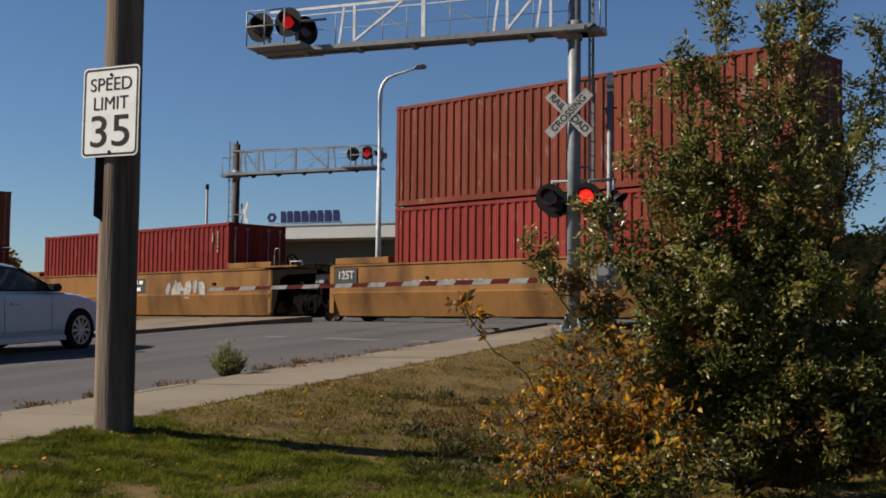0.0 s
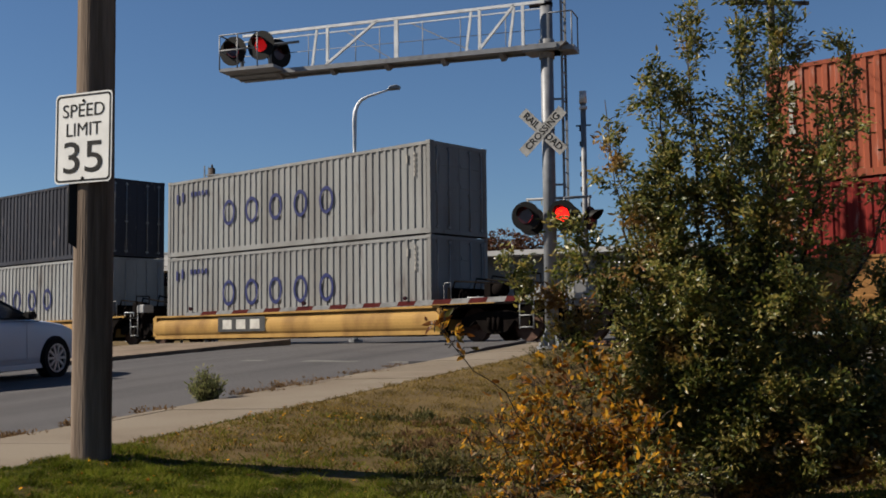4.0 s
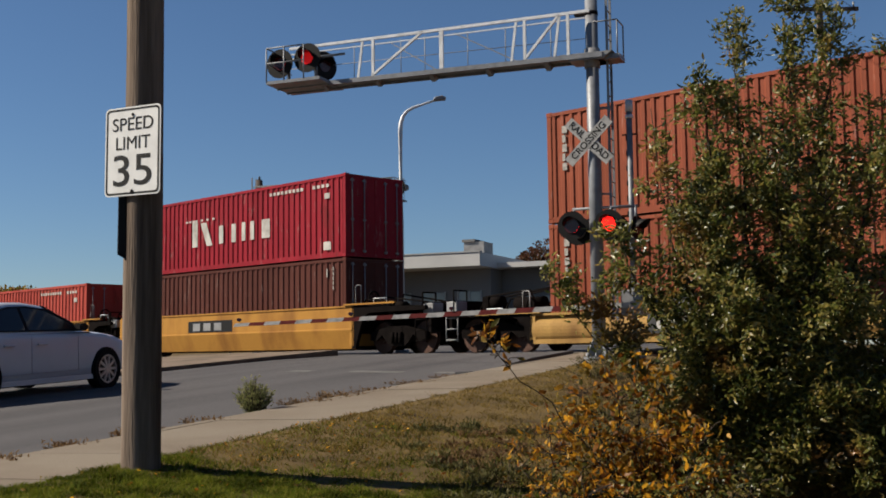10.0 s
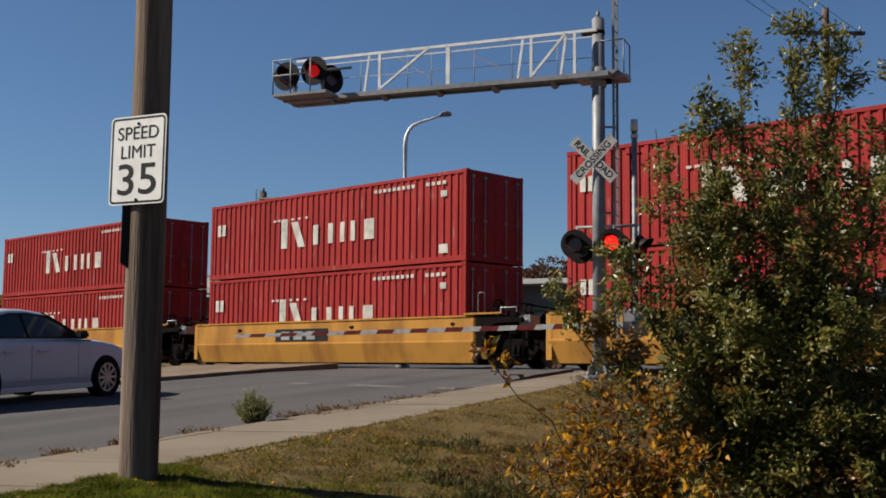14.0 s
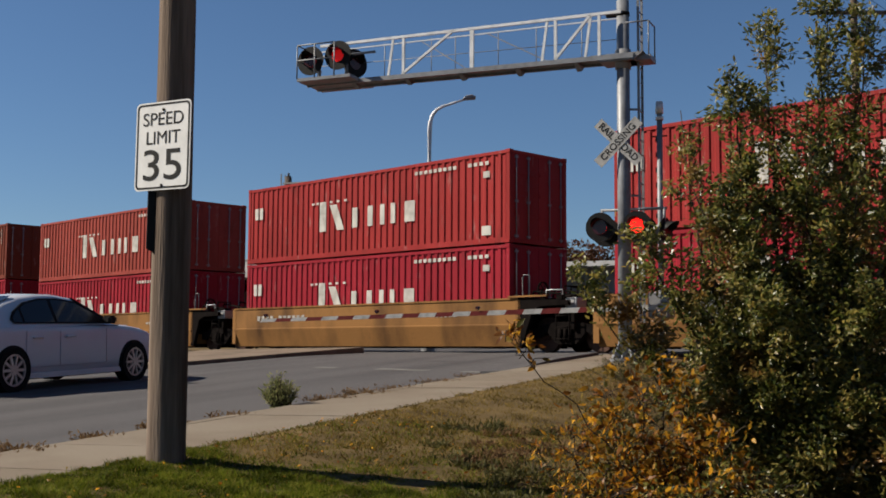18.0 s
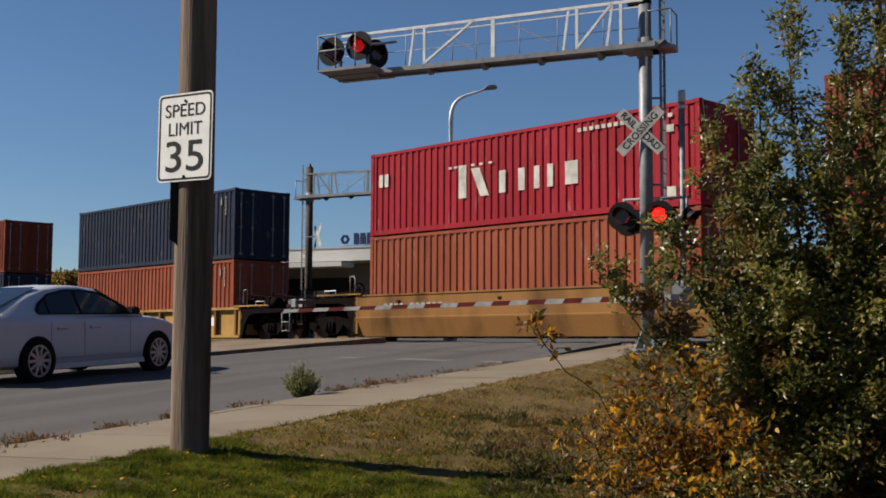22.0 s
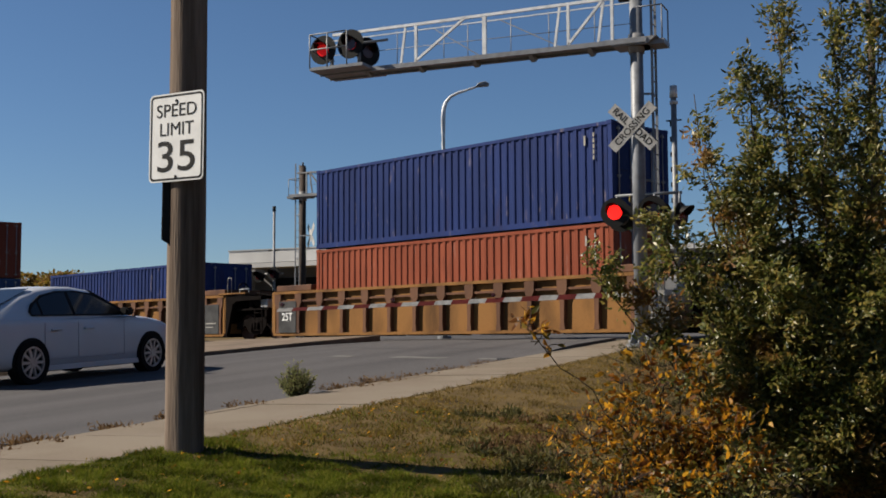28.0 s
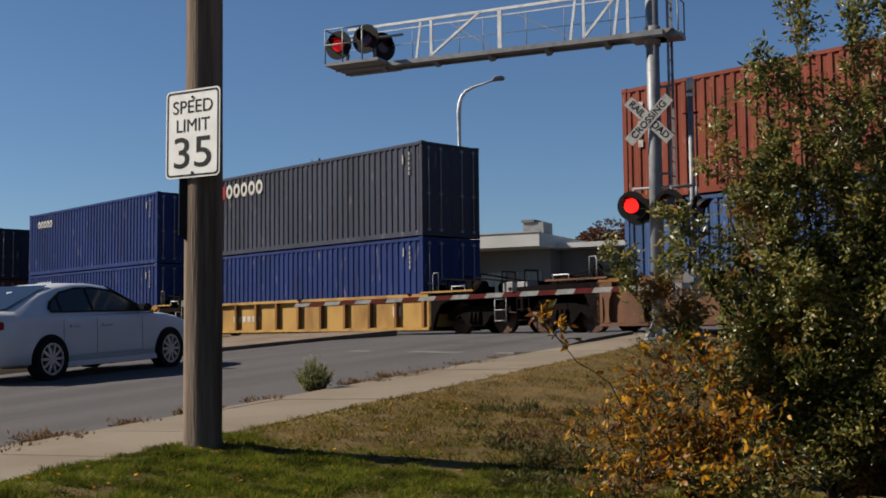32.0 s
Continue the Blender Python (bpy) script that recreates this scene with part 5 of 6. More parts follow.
def street_lamp(u, v, high=9.5):
    g = thing("street_lamp", road_pose(u, v), "tall galvanised street lamp with a curved arm", "street lamp")
    b = g.matrix_basis.translation.z
    top = high - b
    spin = Matrix.Rotation(ROAD, 4, 'Z')
    g.matrix_basis = g.matrix_basis @ spin
    bm = bmesh.new()
    pts = [(0, 0, 0), (0, 0, top * 0.5), (0, 0, top - 1.35), (0.02, 0, top - 1.05), (0.10, 0, top - 0.80), (0.26, 0, top - 0.60), (0.5, 0, top - 0.47), (0.9, 0, top - 0.34), (1.3, 0, top - 0.21)]
    sweep(bm, pts, 0.10, 12, 0.036)
    part("pole", bm, GALV_PALE, g, "tapered galvanised pole bent over at the top")
    bm = bmesh.new()
    prism(bm, [(1.2, top - 0.24), (1.3, top - 0.10), (1.55, top - 0.05), (1.70, top - 0.12), (1.68, top - 0.2)], 'y', -0.14, 0.14)
    part("lamp_head", bevelled(bm, 0.02), GREY_STEEL, g)
    bm = bmesh.new()
    disc(bm, (0, 0, 0.05), (0, 0, 1), 0.25, 0.1, 14)
    part("base_plate", bm, GALV, g)


street_lamp(*at_bearing(42.0, -1.72))


# ---- the wooden pole with its speed sign ----
def utility_pole(x, y, high, r0, r1, label, lean=0.0):
    z = grade(Vector((x, y, 0)).dot(TN))
    g = thing("utility_pole", pose(x, y, z), label, "utility pole", "utility poles")
    bm = bmesh.new()
    seg, rings = 28, 40
    grid = []
    for i in range(rings + 1):
        f = i / rings
        zz = -0.5 + (high + 0.5) * f
        r = r0 + (r1 - r0) * f
        row = []
        for j in range(seg):
            a = 2 * math.pi * j / seg
            q = Vector((math.cos(a) * 4, math.sin(a) * 4, zz * 0.6))
            rr = r * (1 + 0.03 * noise.noise(q) + 0.02 * noise.noise(q * 3))
            row.append(bm.verts.new((rr * math.cos(a) + lean * zz, rr * math.sin(a), zz)))
        grid.append(row)
    for a, b in zip(grid, grid[1:]):
        for j in range(seg):
            bm.faces.new((a[j], a[(j + 1) % seg], b[(j + 1) % seg], b[j])).smooth = True
    bm.faces.new(grid[-1])
    part("pole_shaft", bm, WOOD, g, "weathered brown wooden pole")
    return g


POLE = Vector((-2.296, 9.02, 0))
pole = utility_pole(POLE.x, POLE.y, 9.0, 0.153, 0.131, "weathered brown wooden utility pole at the pavement's edge", 0.0)


def speed_sign():
    """A white speed limit plate bolted to the wooden pole."""
    g = thing("speed_limit_sign", pose(-2.342, 8.85, 1.588, 0, 0.4, -27.5), "white speed limit plate with black figures on a wooden pole", "road sign")
    w, h = 0.557 / 2, 0.697 / 2

    def rounded(w, h, r, k=6):
        out = []
        for cx, cy, a0 in ((w - r, h - r, 0), (-w + r, h - r, 90), (-w + r, -h + r, 180), (w - r, -h + r, 270)):
            for i in range(k + 1):
                a = radians(a0 + 90 * i / k)
                out.append((cx + r * math.cos(a), cy + r * math.sin(a)))
        return out
    bm = bmesh.new()
    prism(bm, rounded(w, h, 0.04), 'y', -0.0015, 0.0015)
    part("sign_plate", bm, WHITE, g, "white aluminium plate")
    outer, inner = rounded(w - 0.012, h - 0.012, 0.034), rounded(w - 0.027, h - 0.027, 0.026)
    bm = bmesh.new()
    o = [bm.verts.new((x, -0.003, zz)) for x, zz in outer]
    i_ = [bm.verts.new((x, -0.003, zz)) for x, zz in inner]
    for k in range(len(o)):
        j = (k + 1) % len(o)
        bm.faces.new((o[k], o[j], i_[j], i_[k]))
    part("sign_border", bm, BLACK, g, "thin black border line")
    for text, size, zz, sx in (("SPEED", 0.146, 0.208, 1.06), ("LIMIT", 0.146, 0.060, 1.02), ("35", 0.345, -0.163, 1.26)):
        me = lettering(text, size, 0.002, 0.003 if text == "35" else 0.0)
        me.transform(Matrix.Diagonal((sx, 1, 1, 1)))
        part("lettering", me, BLACK, g, "black " + ("figures" if text == "35" else "capital letters"), pose(0, -0.003, zz))
    for zz in (0.285, -0.312):
        bm = bmesh.new()
        rod(bm, (0, -0.008, zz), (0, 0.035, zz), 0.012, seg=8)
        part("bolt", bm, DARK_STEEL, g)
    return g


speed_sign()


def sign_shadow():
    """A narrow black plate on the pole's side under the sign, added as the sign's cast shadow."""
    g = thing("sign_shadow_piece", pose(POLE.x - 0.135, POLE.y - 0.055, 0.79), "narrow black piece standing in for the sign's shadow on a wooden pole", "guard")
    bm = bmesh.new()
    prism(bm, [(-0.04, 0.0), (0.03, -0.04), (0.03, 0.62), (-0.035, 0.62)], 'y', -0.05, 0.05)
    part("guard_plate", bevelled(bm, 0.006), BLACK, g)


sign_shadow()

# ---- the low building behind the track ----
def building():
    """Front along local x, outer face at y = 0; its right front corner is the origin."""
    turn = -24.0
    here = pose(2.7, 71.2, 0.0, 0, 0, turn)
    g = thing("commercial_building", here, "low pale commercial building with a deep shaded front behind the track", "building")

    def put(name, mat, x0, x1, y0, y1, z0, z1, label="", par=None):
        bm = bmesh.new()
        box(bm, x0, x1, y0, y1, z0, z1)
        return part(name, bm, mat, par or g, label)
    put("wall", WALL_DARK, -22.0, -0.3, 2.6, 24, 0, 5.36, "grey cladding with shade put into its colour")
    put("fascia", ROOF_GREY, -22.1, 0.0, 0.0, 24.5, 5.36, 6.2, "pale grey roof fascia")
    put("parapet_cap", WALL_WHITE, -22.15, 0.05, -0.05, 0.3, 6.204, 6.28)
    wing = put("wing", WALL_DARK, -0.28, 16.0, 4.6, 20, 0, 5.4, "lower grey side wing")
    put("wing_fascia", ROOF_GREY, 0.02, 16.4, 3.0, 20.3, 5.4, 5.72, "thin pale roof edge", wing)
    for i in range(5):
        w = put("window", WINDOW, 1.4 + i * 3.0, 3.0 + i * 3.0, 4.54, 4.62, 1.6, 3.6, "", wing)
    unit = put("rooftop_unit", GREY_STEEL, -2.3, -0.9, 3.0, 4.6, 6.2, 7.15, "grey rooftop air unit")
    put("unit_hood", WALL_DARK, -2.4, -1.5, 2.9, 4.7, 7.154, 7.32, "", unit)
    put("canopy", ROOF_GREY, -22.4, -12.5, -1.6, 0.0, 4.9, 5.2, "pale flat canopy")
    put("side_wall", WALL_WHITE, -22.0, -21.7, -1.2, 2.6, 0, 4.9)
    put("side_wall", WALL_WHITE, -21.7, -20.2, -1.0, -0.8, 0, 4.9)
    # flat black sheet for the bay's shade, pale box for the light inside
    bay = put("garage_bay", BLACK, -20.2, -14.0, 2.5, 2.59, 0.2, 4.4, "black panel standing in for a shaded open bay")
    put("lit_opening", WALL_WHITE, -17.2, -15.9, 2.44, 2.49, 2.9, 3.5, "", bay)
    for i in range(5):
        x = -12.6 + i * 2.5
        w = put("window", WINDOW, x, x + 1.7, 2.54, 2.62, 1.6, 3.9)
        for dx in (0.0, 0.8, 1.62):
            put("window_frame", WALL_WHITE, x + dx, x + dx + 0.08, 2.48, 2.54, 1.55, 3.95, "", w)
    # roof letters as plain blocks
    s = thing("roof_sign", here @ pose(0, 0.15, 6.28), "row of dark blue block shapes standing on a flat roof", "sign")
    bm = bmesh.new()
    disc(bm, (-13.28, 0, 0.52), (0, 1, 0), 0.34, 0.12, 6, 0.16)
    part("emblem", bm, NAVY, s)
    x = -12.58
    for w in (0.38, 0.40, 0.46, 0.50, 0.48, 0.42, 0.52, 0.46):
        bm = bmesh.new()
        prism(bm, [(x, 0.17), (x + w, 0.17), (x + w, 0.66), (x + w * 0.8, 0.92), (x, 0.92)], 'y', -0.06, 0.06)
        part("block_shape", bm, NAVY, s)
        x += w + 0.105
    bm = bmesh.new()
    rod(bm, (-13.6, 0.1, 0.12), (-8.1, 0.1, 0.12), 0.03, seg=6)
    for i in range(7):
        rod(bm, (-13.4 + i * 0.87, 0.1, 0.0), (-13.4 + i * 0.87, 0.1, 0.3), 0.03, seg=6)
    part("sign_rail", bm, GREY_STEEL, s)


building()


# ---- the white car that waits at the crossing ----
def white_car():
    """x forward along the car, y to its left; nose at +2.05 ahead of the rear axle plus the wheelbase."""
    g = thing("white_sedan", road_pose(13.5, -13.72, crown(-13.7), 90), "white four-door sedan waiting on the road", "car")
    g.matrix_basis = g.matrix_basis @ pose(0, 0, 0, 0, -2.4, 0)
    base = 2.84
    nose, tail = base + 0.98, -1.18
    # half-section of the body: stations along x with half width, sill, shoulder and deck heights
    st = [(tail, 0.62, 0.42, 0.78, 0.90), (tail + 0.10, 0.78, 0.30, 0.92, 1.04), (-0.85, 0.88, 0.24, 0.98, 1.10), (-0.42, 0.915, 0.22, 0.99, 1.08), (0.0, 0.925, 0.20, 0.985, 1.04),
          (0.5, 0.93, 0.19, 0.98, 1.02), (1.2, 0.93, 0.19, 0.97, 1.0), (2.0, 0.93, 0.19, 0.96, 1.0), (2.45, 0.925, 0.20, 0.95, 1.01), (2.84, 0.915, 0.22, 0.92, 0.98), (3.25, 0.89, 0.24, 0.84, 0.92),
          (3.55, 0.83, 0.27, 0.74, 0.84), (3.74, 0.70, 0.32, 0.62, 0.72), (nose, 0.45, 0.38, 0.50, 0.58)]
    bm = bmesh.new()
    rows = []
    for x, w, lo, shoulder, deck in st:
        ring = [(w * 0.80, lo), (w * 0.97, lo + 0.06), (w, lo + (shoulder - lo) * 0.45), (w * 0.985, lo + (shoulder - lo) * 0.80), (w * 0.955, shoulder), (w * 0.80, deck - 0.02), (w * 0.40, deck + 0.01)]
        full = [(x, -y, z) for y, z in ring] + [(x, 0, deck + 0.015)] + [(x, y, z) for y, z in ring[::-1]]
        rows.append([bm.verts.new(p) for p in full])
    for a, b in zip(rows, rows[1:]):
        for i in range(len(a) - 1):
            bm.faces.new((a[i], a[i + 1], b[i + 1], b[i])).smooth = True
        bm.faces.new((a[0], b[0], b[-1], a[-1]))
    bm.faces.new(rows[0])
    bm.faces.new(rows[-1][::-1])
    bmesh.ops.subdivide_edges(bm, edges=[e for e in bm.edges], cuts=1, use_grid_fill=True, smooth=0.5)
    part("body", bm, CAR_WHITE, g, "white painted car body")
    # dark wheel arches, standing a little proud of the sides
    for wx in (0.0, base):
        for side in (-1, 1):
            bm = bmesh.new()
            arch = [(wx + 0.372 * math.cos(a), 0.345 + 0.365 * math.sin(a)) for a in np.linspace(-0.35, math.pi + 0.35, 22)]
            prism(bm, arch, 'y', side * 0.80, side * 0.929)
            part("wheel_arch", bm, BLACK, g, "dark wheel arch")
    # cabin
    cab = [(-0.66, 1.06, 0.74, 0.0), (-0.25, 1.22, 0.66, 0), (0.10, 1.35, 0.61, 0), (0.45, 1.445, 0.58, 0), (0.85, 1.485, 0.58, 0), (1.2, 1.485, 0.58, 0), (1.65, 1.43, 0.58, 0), (2.1, 1.22, 0.64, 0), (2.56, 0.99, 0.72, 0)]
    bm = bmesh.new()
    rows = []
    for x, zt, w, _ in cab:
        z0 = 0.98
        rows.append([bm.verts.new(p) for p in ((x, -0.86, z0), (x, -(w + (0.86 - w) * 0.12), zt - 0.05), (x, -w * 0.9, zt), (x, 0, zt + 0.02), (x, w * 0.9, zt), (x, w + (0.86 - w) * 0.12, zt - 0.05), (x, 0.86, z0))])
    for a, b in zip(rows, rows[1:]):
        for i in range(6):
            bm.faces.new((a[i], a[i + 1], b[i + 1], b[i])).smooth = True
    part("cabin", bm, CAR_WHITE, g, "white roof with sloping pillars")
    # side glass, follows the cabin's slope
    def lean_y(z):
        return 0.866 - (z - 0.98) / 0.46 * 0.235

    def pane(name, outline, side, mat=GLASS_DARK, out=0.012):
        bm = bmesh.new()
        vs = [bm.verts.new((x, side * (lean_y(z) + out), z)) for x, z in outline]
        ws = [bm.verts.new((x, side * (lean_y(z) + out - 0.012), z)) for x, z in outline]
        k = len(outline)
        bm.faces.new(vs)
        bm.faces.new(ws[::-1])
        for i in range(k):
            bm.faces.new((vs[i], vs[(i + 1) % k], ws[(i + 1) % k], ws[i]))
        return part(name, bm, mat, g)
    for side in (-1, 1):
        pane("window_trim", [(0.10, 1.035), (2.36, 1.0), (2.0, 1.20), (1.62, 1.375), (1.2, 1.425), (0.8, 1.42), (0.42, 1.355), (0.16, 1.22), (0.06, 1.10)], side, BLACK, 0.008)
        pane("side_window", [(0.34, 1.05), (0.98, 1.045), (0.98, 1.395), (0.78, 1.39), (0.45, 1.33), (0.34, 1.27)], side)
        pane("side_window", [(1.05, 1.045), (2.18, 1.03), (1.92, 1.19), (1.58, 1.345), (1.2, 1.395), (1.05, 1.397)], side)
        pane("side_window", [(0.11, 1.06), (0.29, 1.055), (0.29, 1.25), (0.2, 1.20), (0.11, 1.12)], side)
    bm = bmesh.new()
    a = [(2.50, 1.03, 0.68), (1.70, 1.42, 0.53)]
    vs = [bm.verts.new((x + 0.02, s * w, z + 0.012)) for (x, z, w) in a for s in (-1, 1)]
    bm.faces.new((vs[0], vs[1], vs[3], vs[2]))
    part("windscreen", bm, GLASS_DARK, g)
    bm = bmesh.new()
    a = [(-0.62, 1.10, 0.64), (0.40, 1.45, 0.50)]
    vs = [bm.verts.new((x - 0.02, s * w, z + 0.014)) for (x, z, w) in a for s in (-1, 1)]
    bm.faces.new((vs[0], vs[1], vs[3], vs[2]))
    part("rear_window", bm, GLASS_DARK, g)
    for side in (-1, 1):
        for x0, x1 in ((0.28, 1.02), (1.02, 2.12)):
            bm = bmesh.new()
            for xx in (x0, x1):
                box(bm, xx - 0.002, xx + 0.002, side * 0.930 - 0.003, side * 0.930 + 0.003, 0.36, 0.93)
            box(bm, x0, x1, side * 0.928 - 0.003, side * 0.928 + 0.003, 0.357, 0.362)
            part("door_seam", bm, SEAM, g)
            bm = bmesh.new()
            box(bm, x0 + 0.12, x0 + 0.34, side * 0.945 - 0.02, side * 0.945 + 0.02, 0.80, 0.835)
            part("door_handle", bevelled(bm, 0.008), CAR_WHITE, g)
        bm = bmesh.new()
        box(bm, 2.04, 2.24, side * 0.97 - 0.09, side * 0.97 + 0.09, 1.0, 1.13)
        part("wing_mirror", bevelled(bm, 0.03, 2), BLACK, g)
        bm = bmesh.new()
        box(bm, tail + 0.02, tail + 0.34, side * 0.80 - 0.07, side * 0.80 + 0.09, 0.80, 0.93)
        part("tail_lamp", bevelled(bm, 0.03), RED_PAINT, g, "red tail lamp")
        bm = bmesh.new()
        box(bm, 3.35, 3.62, side * 0.76 - 0.06, side * 0.76 + 0.08, 0.64, 0.76)
        part("headlamp", bevelled(bm, 0.03), ALLOY, g)
        bm = bmesh.new()
        box(bm, 0.3, 2.5, side * 0.90 - 0.02, side * 0.90 + 0.03, 0.19, 0.27)
        part("side_skirt", bm, CAR_WHITE, g)
    for wx in (0.0, base):
        for side in (-1, 1):
            bm = bmesh.new()
            disc(bm, (0, 0, 0), (0, 1, 0), 0.335, 0.22, 32, 0.245)
            wheel = part("wheel", bm, RUBBER, g, "black tyre with silver rim", pose(wx, side * 0.855, 0.335))
            bm = bmesh.new()
            disc(bm, (0, side * 0.085, 0), (0, 1, 0), 0.245, 0.03, 28, 0.215)
            disc(bm, (0, side * 0.09, 0), (0, 1, 0), 0.055, 0.035, 14)
            for k in range(10):
                a = math.pi * 2 * k / 10
                beam(bm, (0.04 * math.cos(a), side * 0.09, 0.04 * math.sin(a)), (0.225 * math.cos(a), side * 0.08, 0.225 * math.sin(a)), 0.03, 0.042)
            part("rim", bm, ALLOY, wheel, "silver multi-spoke rim")
            bm = bmesh.new()
            disc(bm, (0, side * 0.02, 0), (0, 1, 0), 0.21, 0.02, 20)
            part("brake_disc", bm, DARK_STEEL, wheel)
    return g


white_car()

# ---- plants ----
RNG = np.random.default_rng(7)


def leaf_mesh(name, points, ways, size, mat, narrow=0.42, droop=0.3):
    """Many small pointed leaves, each folded along its middle."""
    k = len(points)
    p = np.asarray(points, float)
    d = np.asarray(ways, float) + RNG.normal(0, 0.55, (k, 3))
    d[:, 2] -= droop
    d /= np.linalg.norm(d, axis=1)[:, None] + 1e-9
    side = np.cross(d, RNG.normal(0, 1, (k, 3)))
    side /= np.linalg.norm(side, axis=1)[:, None] + 1e-9
    up = np.cross(side, d)
    s = (size * RNG.uniform(0.6, 1.25, k))[:, None]
    verts = np.empty((k, 6, 3))
    verts[:, 0] = p
    verts[:, 1] = p + d * s * 0.28 + side * s * narrow * 0.42 + up * s * 0.06
    verts[:, 2] = p + d * s * 0.64 + side * s * narrow * 0.40 + up * s * 0.04
    verts[:, 3] = p + d * s - up * s * 0.06
    verts[:, 4] = p + d * s * 0.64 - side * s * narrow * 0.40 + up * s * 0.04
    verts[:, 5] = p + d * s * 0.28 - side * s * narrow * 0.42 + up * s * 0.06
    idx = (np.arange(k) * 6)[:, None]
    faces = np.concatenate([idx + [0, 1, 5], idx + [1, 2, 3], idx + [1, 3, 5], idx + [5, 3, 4]])
    me = bpy.data.meshes.new(name)
    me.from_pydata(verts.reshape(-1, 3).tolist(), [], faces.tolist())
    me.materials.append(mat)
    return me


def branchy(base, stems, rng, thick, bare=0.18):
    """Limbs of a shrub: for every stem its line of points, then side shoots. Gives the limbs and the shoots' points."""
    limbs, shoots = [], []
    for target, bulge, n_side, reach in stems:
        a, b = Vector(base), Vector(target)
        line = []
        for i in range(13):
            f = i / 12
            p = a.lerp(b, f) + Vector(bulge) * math.sin(math.pi * f)
            p += Vector(rng.normal(0, 0.018, 3))
            line.append(p)
        limbs.append((line, thick * (0.35 if reach < 0.2 and thick > 0.01 else 1.0), 0.003))
        for k in range(n_side):
            f = bare + (1 - bare) * (k + rng.random()) / n_side
            i = min(11, int(f * 12))
            q = line[i].lerp(line[i + 1], f * 12 - i)
            way = Vector(rng.normal(0, 1, 3))
            way.z = abs(way.z) * 0.6 + 0.45
            way.normalize()
            length = reach * (1.05 - 0.75 * f) * rng.uniform(0.55, 1.2) + 0.12
            pts = []
            for j in range(6):
                t = j / 5
                pts.append(q + way * (length * t) + Vector((0, 0, -0.12 * length * t * t)) + Vector(rng.normal(0, 0.012, 3)))
            shoots.append(pts)
    return limbs, shoots


def shrub(name, base, stems, label, mat, leaves_a_shoot, leaf, seed, category="shrub", spread=0.05, narrow=0.42, thick=0.024, crown=99.0, bare=0.18):
    rng = np.random.default_rng(seed)
    g = thing(name, pose(*base), label, category)
    limbs, shoots = branchy((0, 0, 0), stems, rng, thick, bare)
    for line, r0, r1 in limbs:
        bm = bmesh.new()
        sweep(bm, [tuple(p) for p in line], r0, 6, r1)
        part("limb", bm, BARK, g)
    bm = bmesh.new()
    pts, ways = [], []
    for s in shoots:
        sweep(bm, [tuple(p) for p in s], 0.004, 4, 0.0015)
        for _ in range(int(leaves_a_shoot * rng.uniform(0.35, 1.55) * (1.0 if s[0].z < crown else 0.8))):
            t = rng.random() ** 0.8 * 4.999
            i = int(t)
            p = s[i].lerp(s[i + 1], t - i)
            pts.append(np.array(p) + rng.normal(0, spread, 3))
            ways.append(np.array((s[-1] - s[0]).normalized()) * 0.8)
    tagged(part("brushwood", bm, BARK, g, "thin brown twigs"), kind="stuff")
    part("foliage", leaf_mesh("foliage", pts, ways, leaf, mat, narrow), mat, g)
    return g


def ground_at(x, y, dz=0.0):
    p = Vector((x, y, 0))
    return (x, y, grade(p.dot(TN)) + bank(p.dot(RV)) + dz)


# large green shrub, its stems given as tip, bow, shoots and their reach
BIG = ground_at(2.32, 8.2)
TALL = [(-0.40, -0.05, 3.1, 48, 0.30), (-0.10, 0.2, 3.6, 44, 0.28), (-0.72, 0.1, 2.45, 29, 0.40), (0.36, 0.2, 3.75, 53, 0.34), (0.05, -0.3, 2.6, 41, 0.5), (0.62, 0.1, 3.6, 57, 0.40),
        (-0.25, 0.3, 2.45, 37, 0.46), (0.85, -0.2, 2.7, 33, 0.46), (1.2, 0.3, 3.4, 42, 0.42), (-0.5, -0.2, 2.1, 41, 0.46), (0.35, -0.4, 2.3, 40, 0.50), (0.7, 0.5, 2.5, 27, 0.46), (1.6, 0.2, 2.6, 19, 0.42)]
LOW = [(-1.0, 0.0, 1.95, 31, 0.40), (-0.60, -0.25, 1.45, 35, 0.36), (-0.4, -0.45, 1.6, 38, 0.46), (0.0, -0.55, 1.35, 41, 0.46), (0.4, -0.5, 1.6, 41, 0.5), (0.85, -0.45, 1.3, 37, 0.5),
       (1.3, -0.3, 1.6, 31, 0.5), (1.6, -0.2, 1.1, 29, 0.5), (0.2, -0.6, 0.85, 37, 0.42), (0.65, -0.65, 0.8, 37, 0.42), (1.1, -0.6, 0.75, 31, 0.42), (-0.25, -0.4, 1.0, 35, 0.32), (-0.1, 0.4, 1.8, 31, 0.5), (0.5, 0.3, 2.0, 35, 0.5), (1.8, 0.0, 1.5, 27, 0.5),
       (0.5, -0.75, 0.45, 35, 0.4), (0.95, -0.75, 0.4, 31, 0.4), (1.4, -0.6, 0.5, 27, 0.4), (0.0, -0.6, 0.5, 31, 0.36), (1.7, -0.5, 0.9, 27, 0.45)]
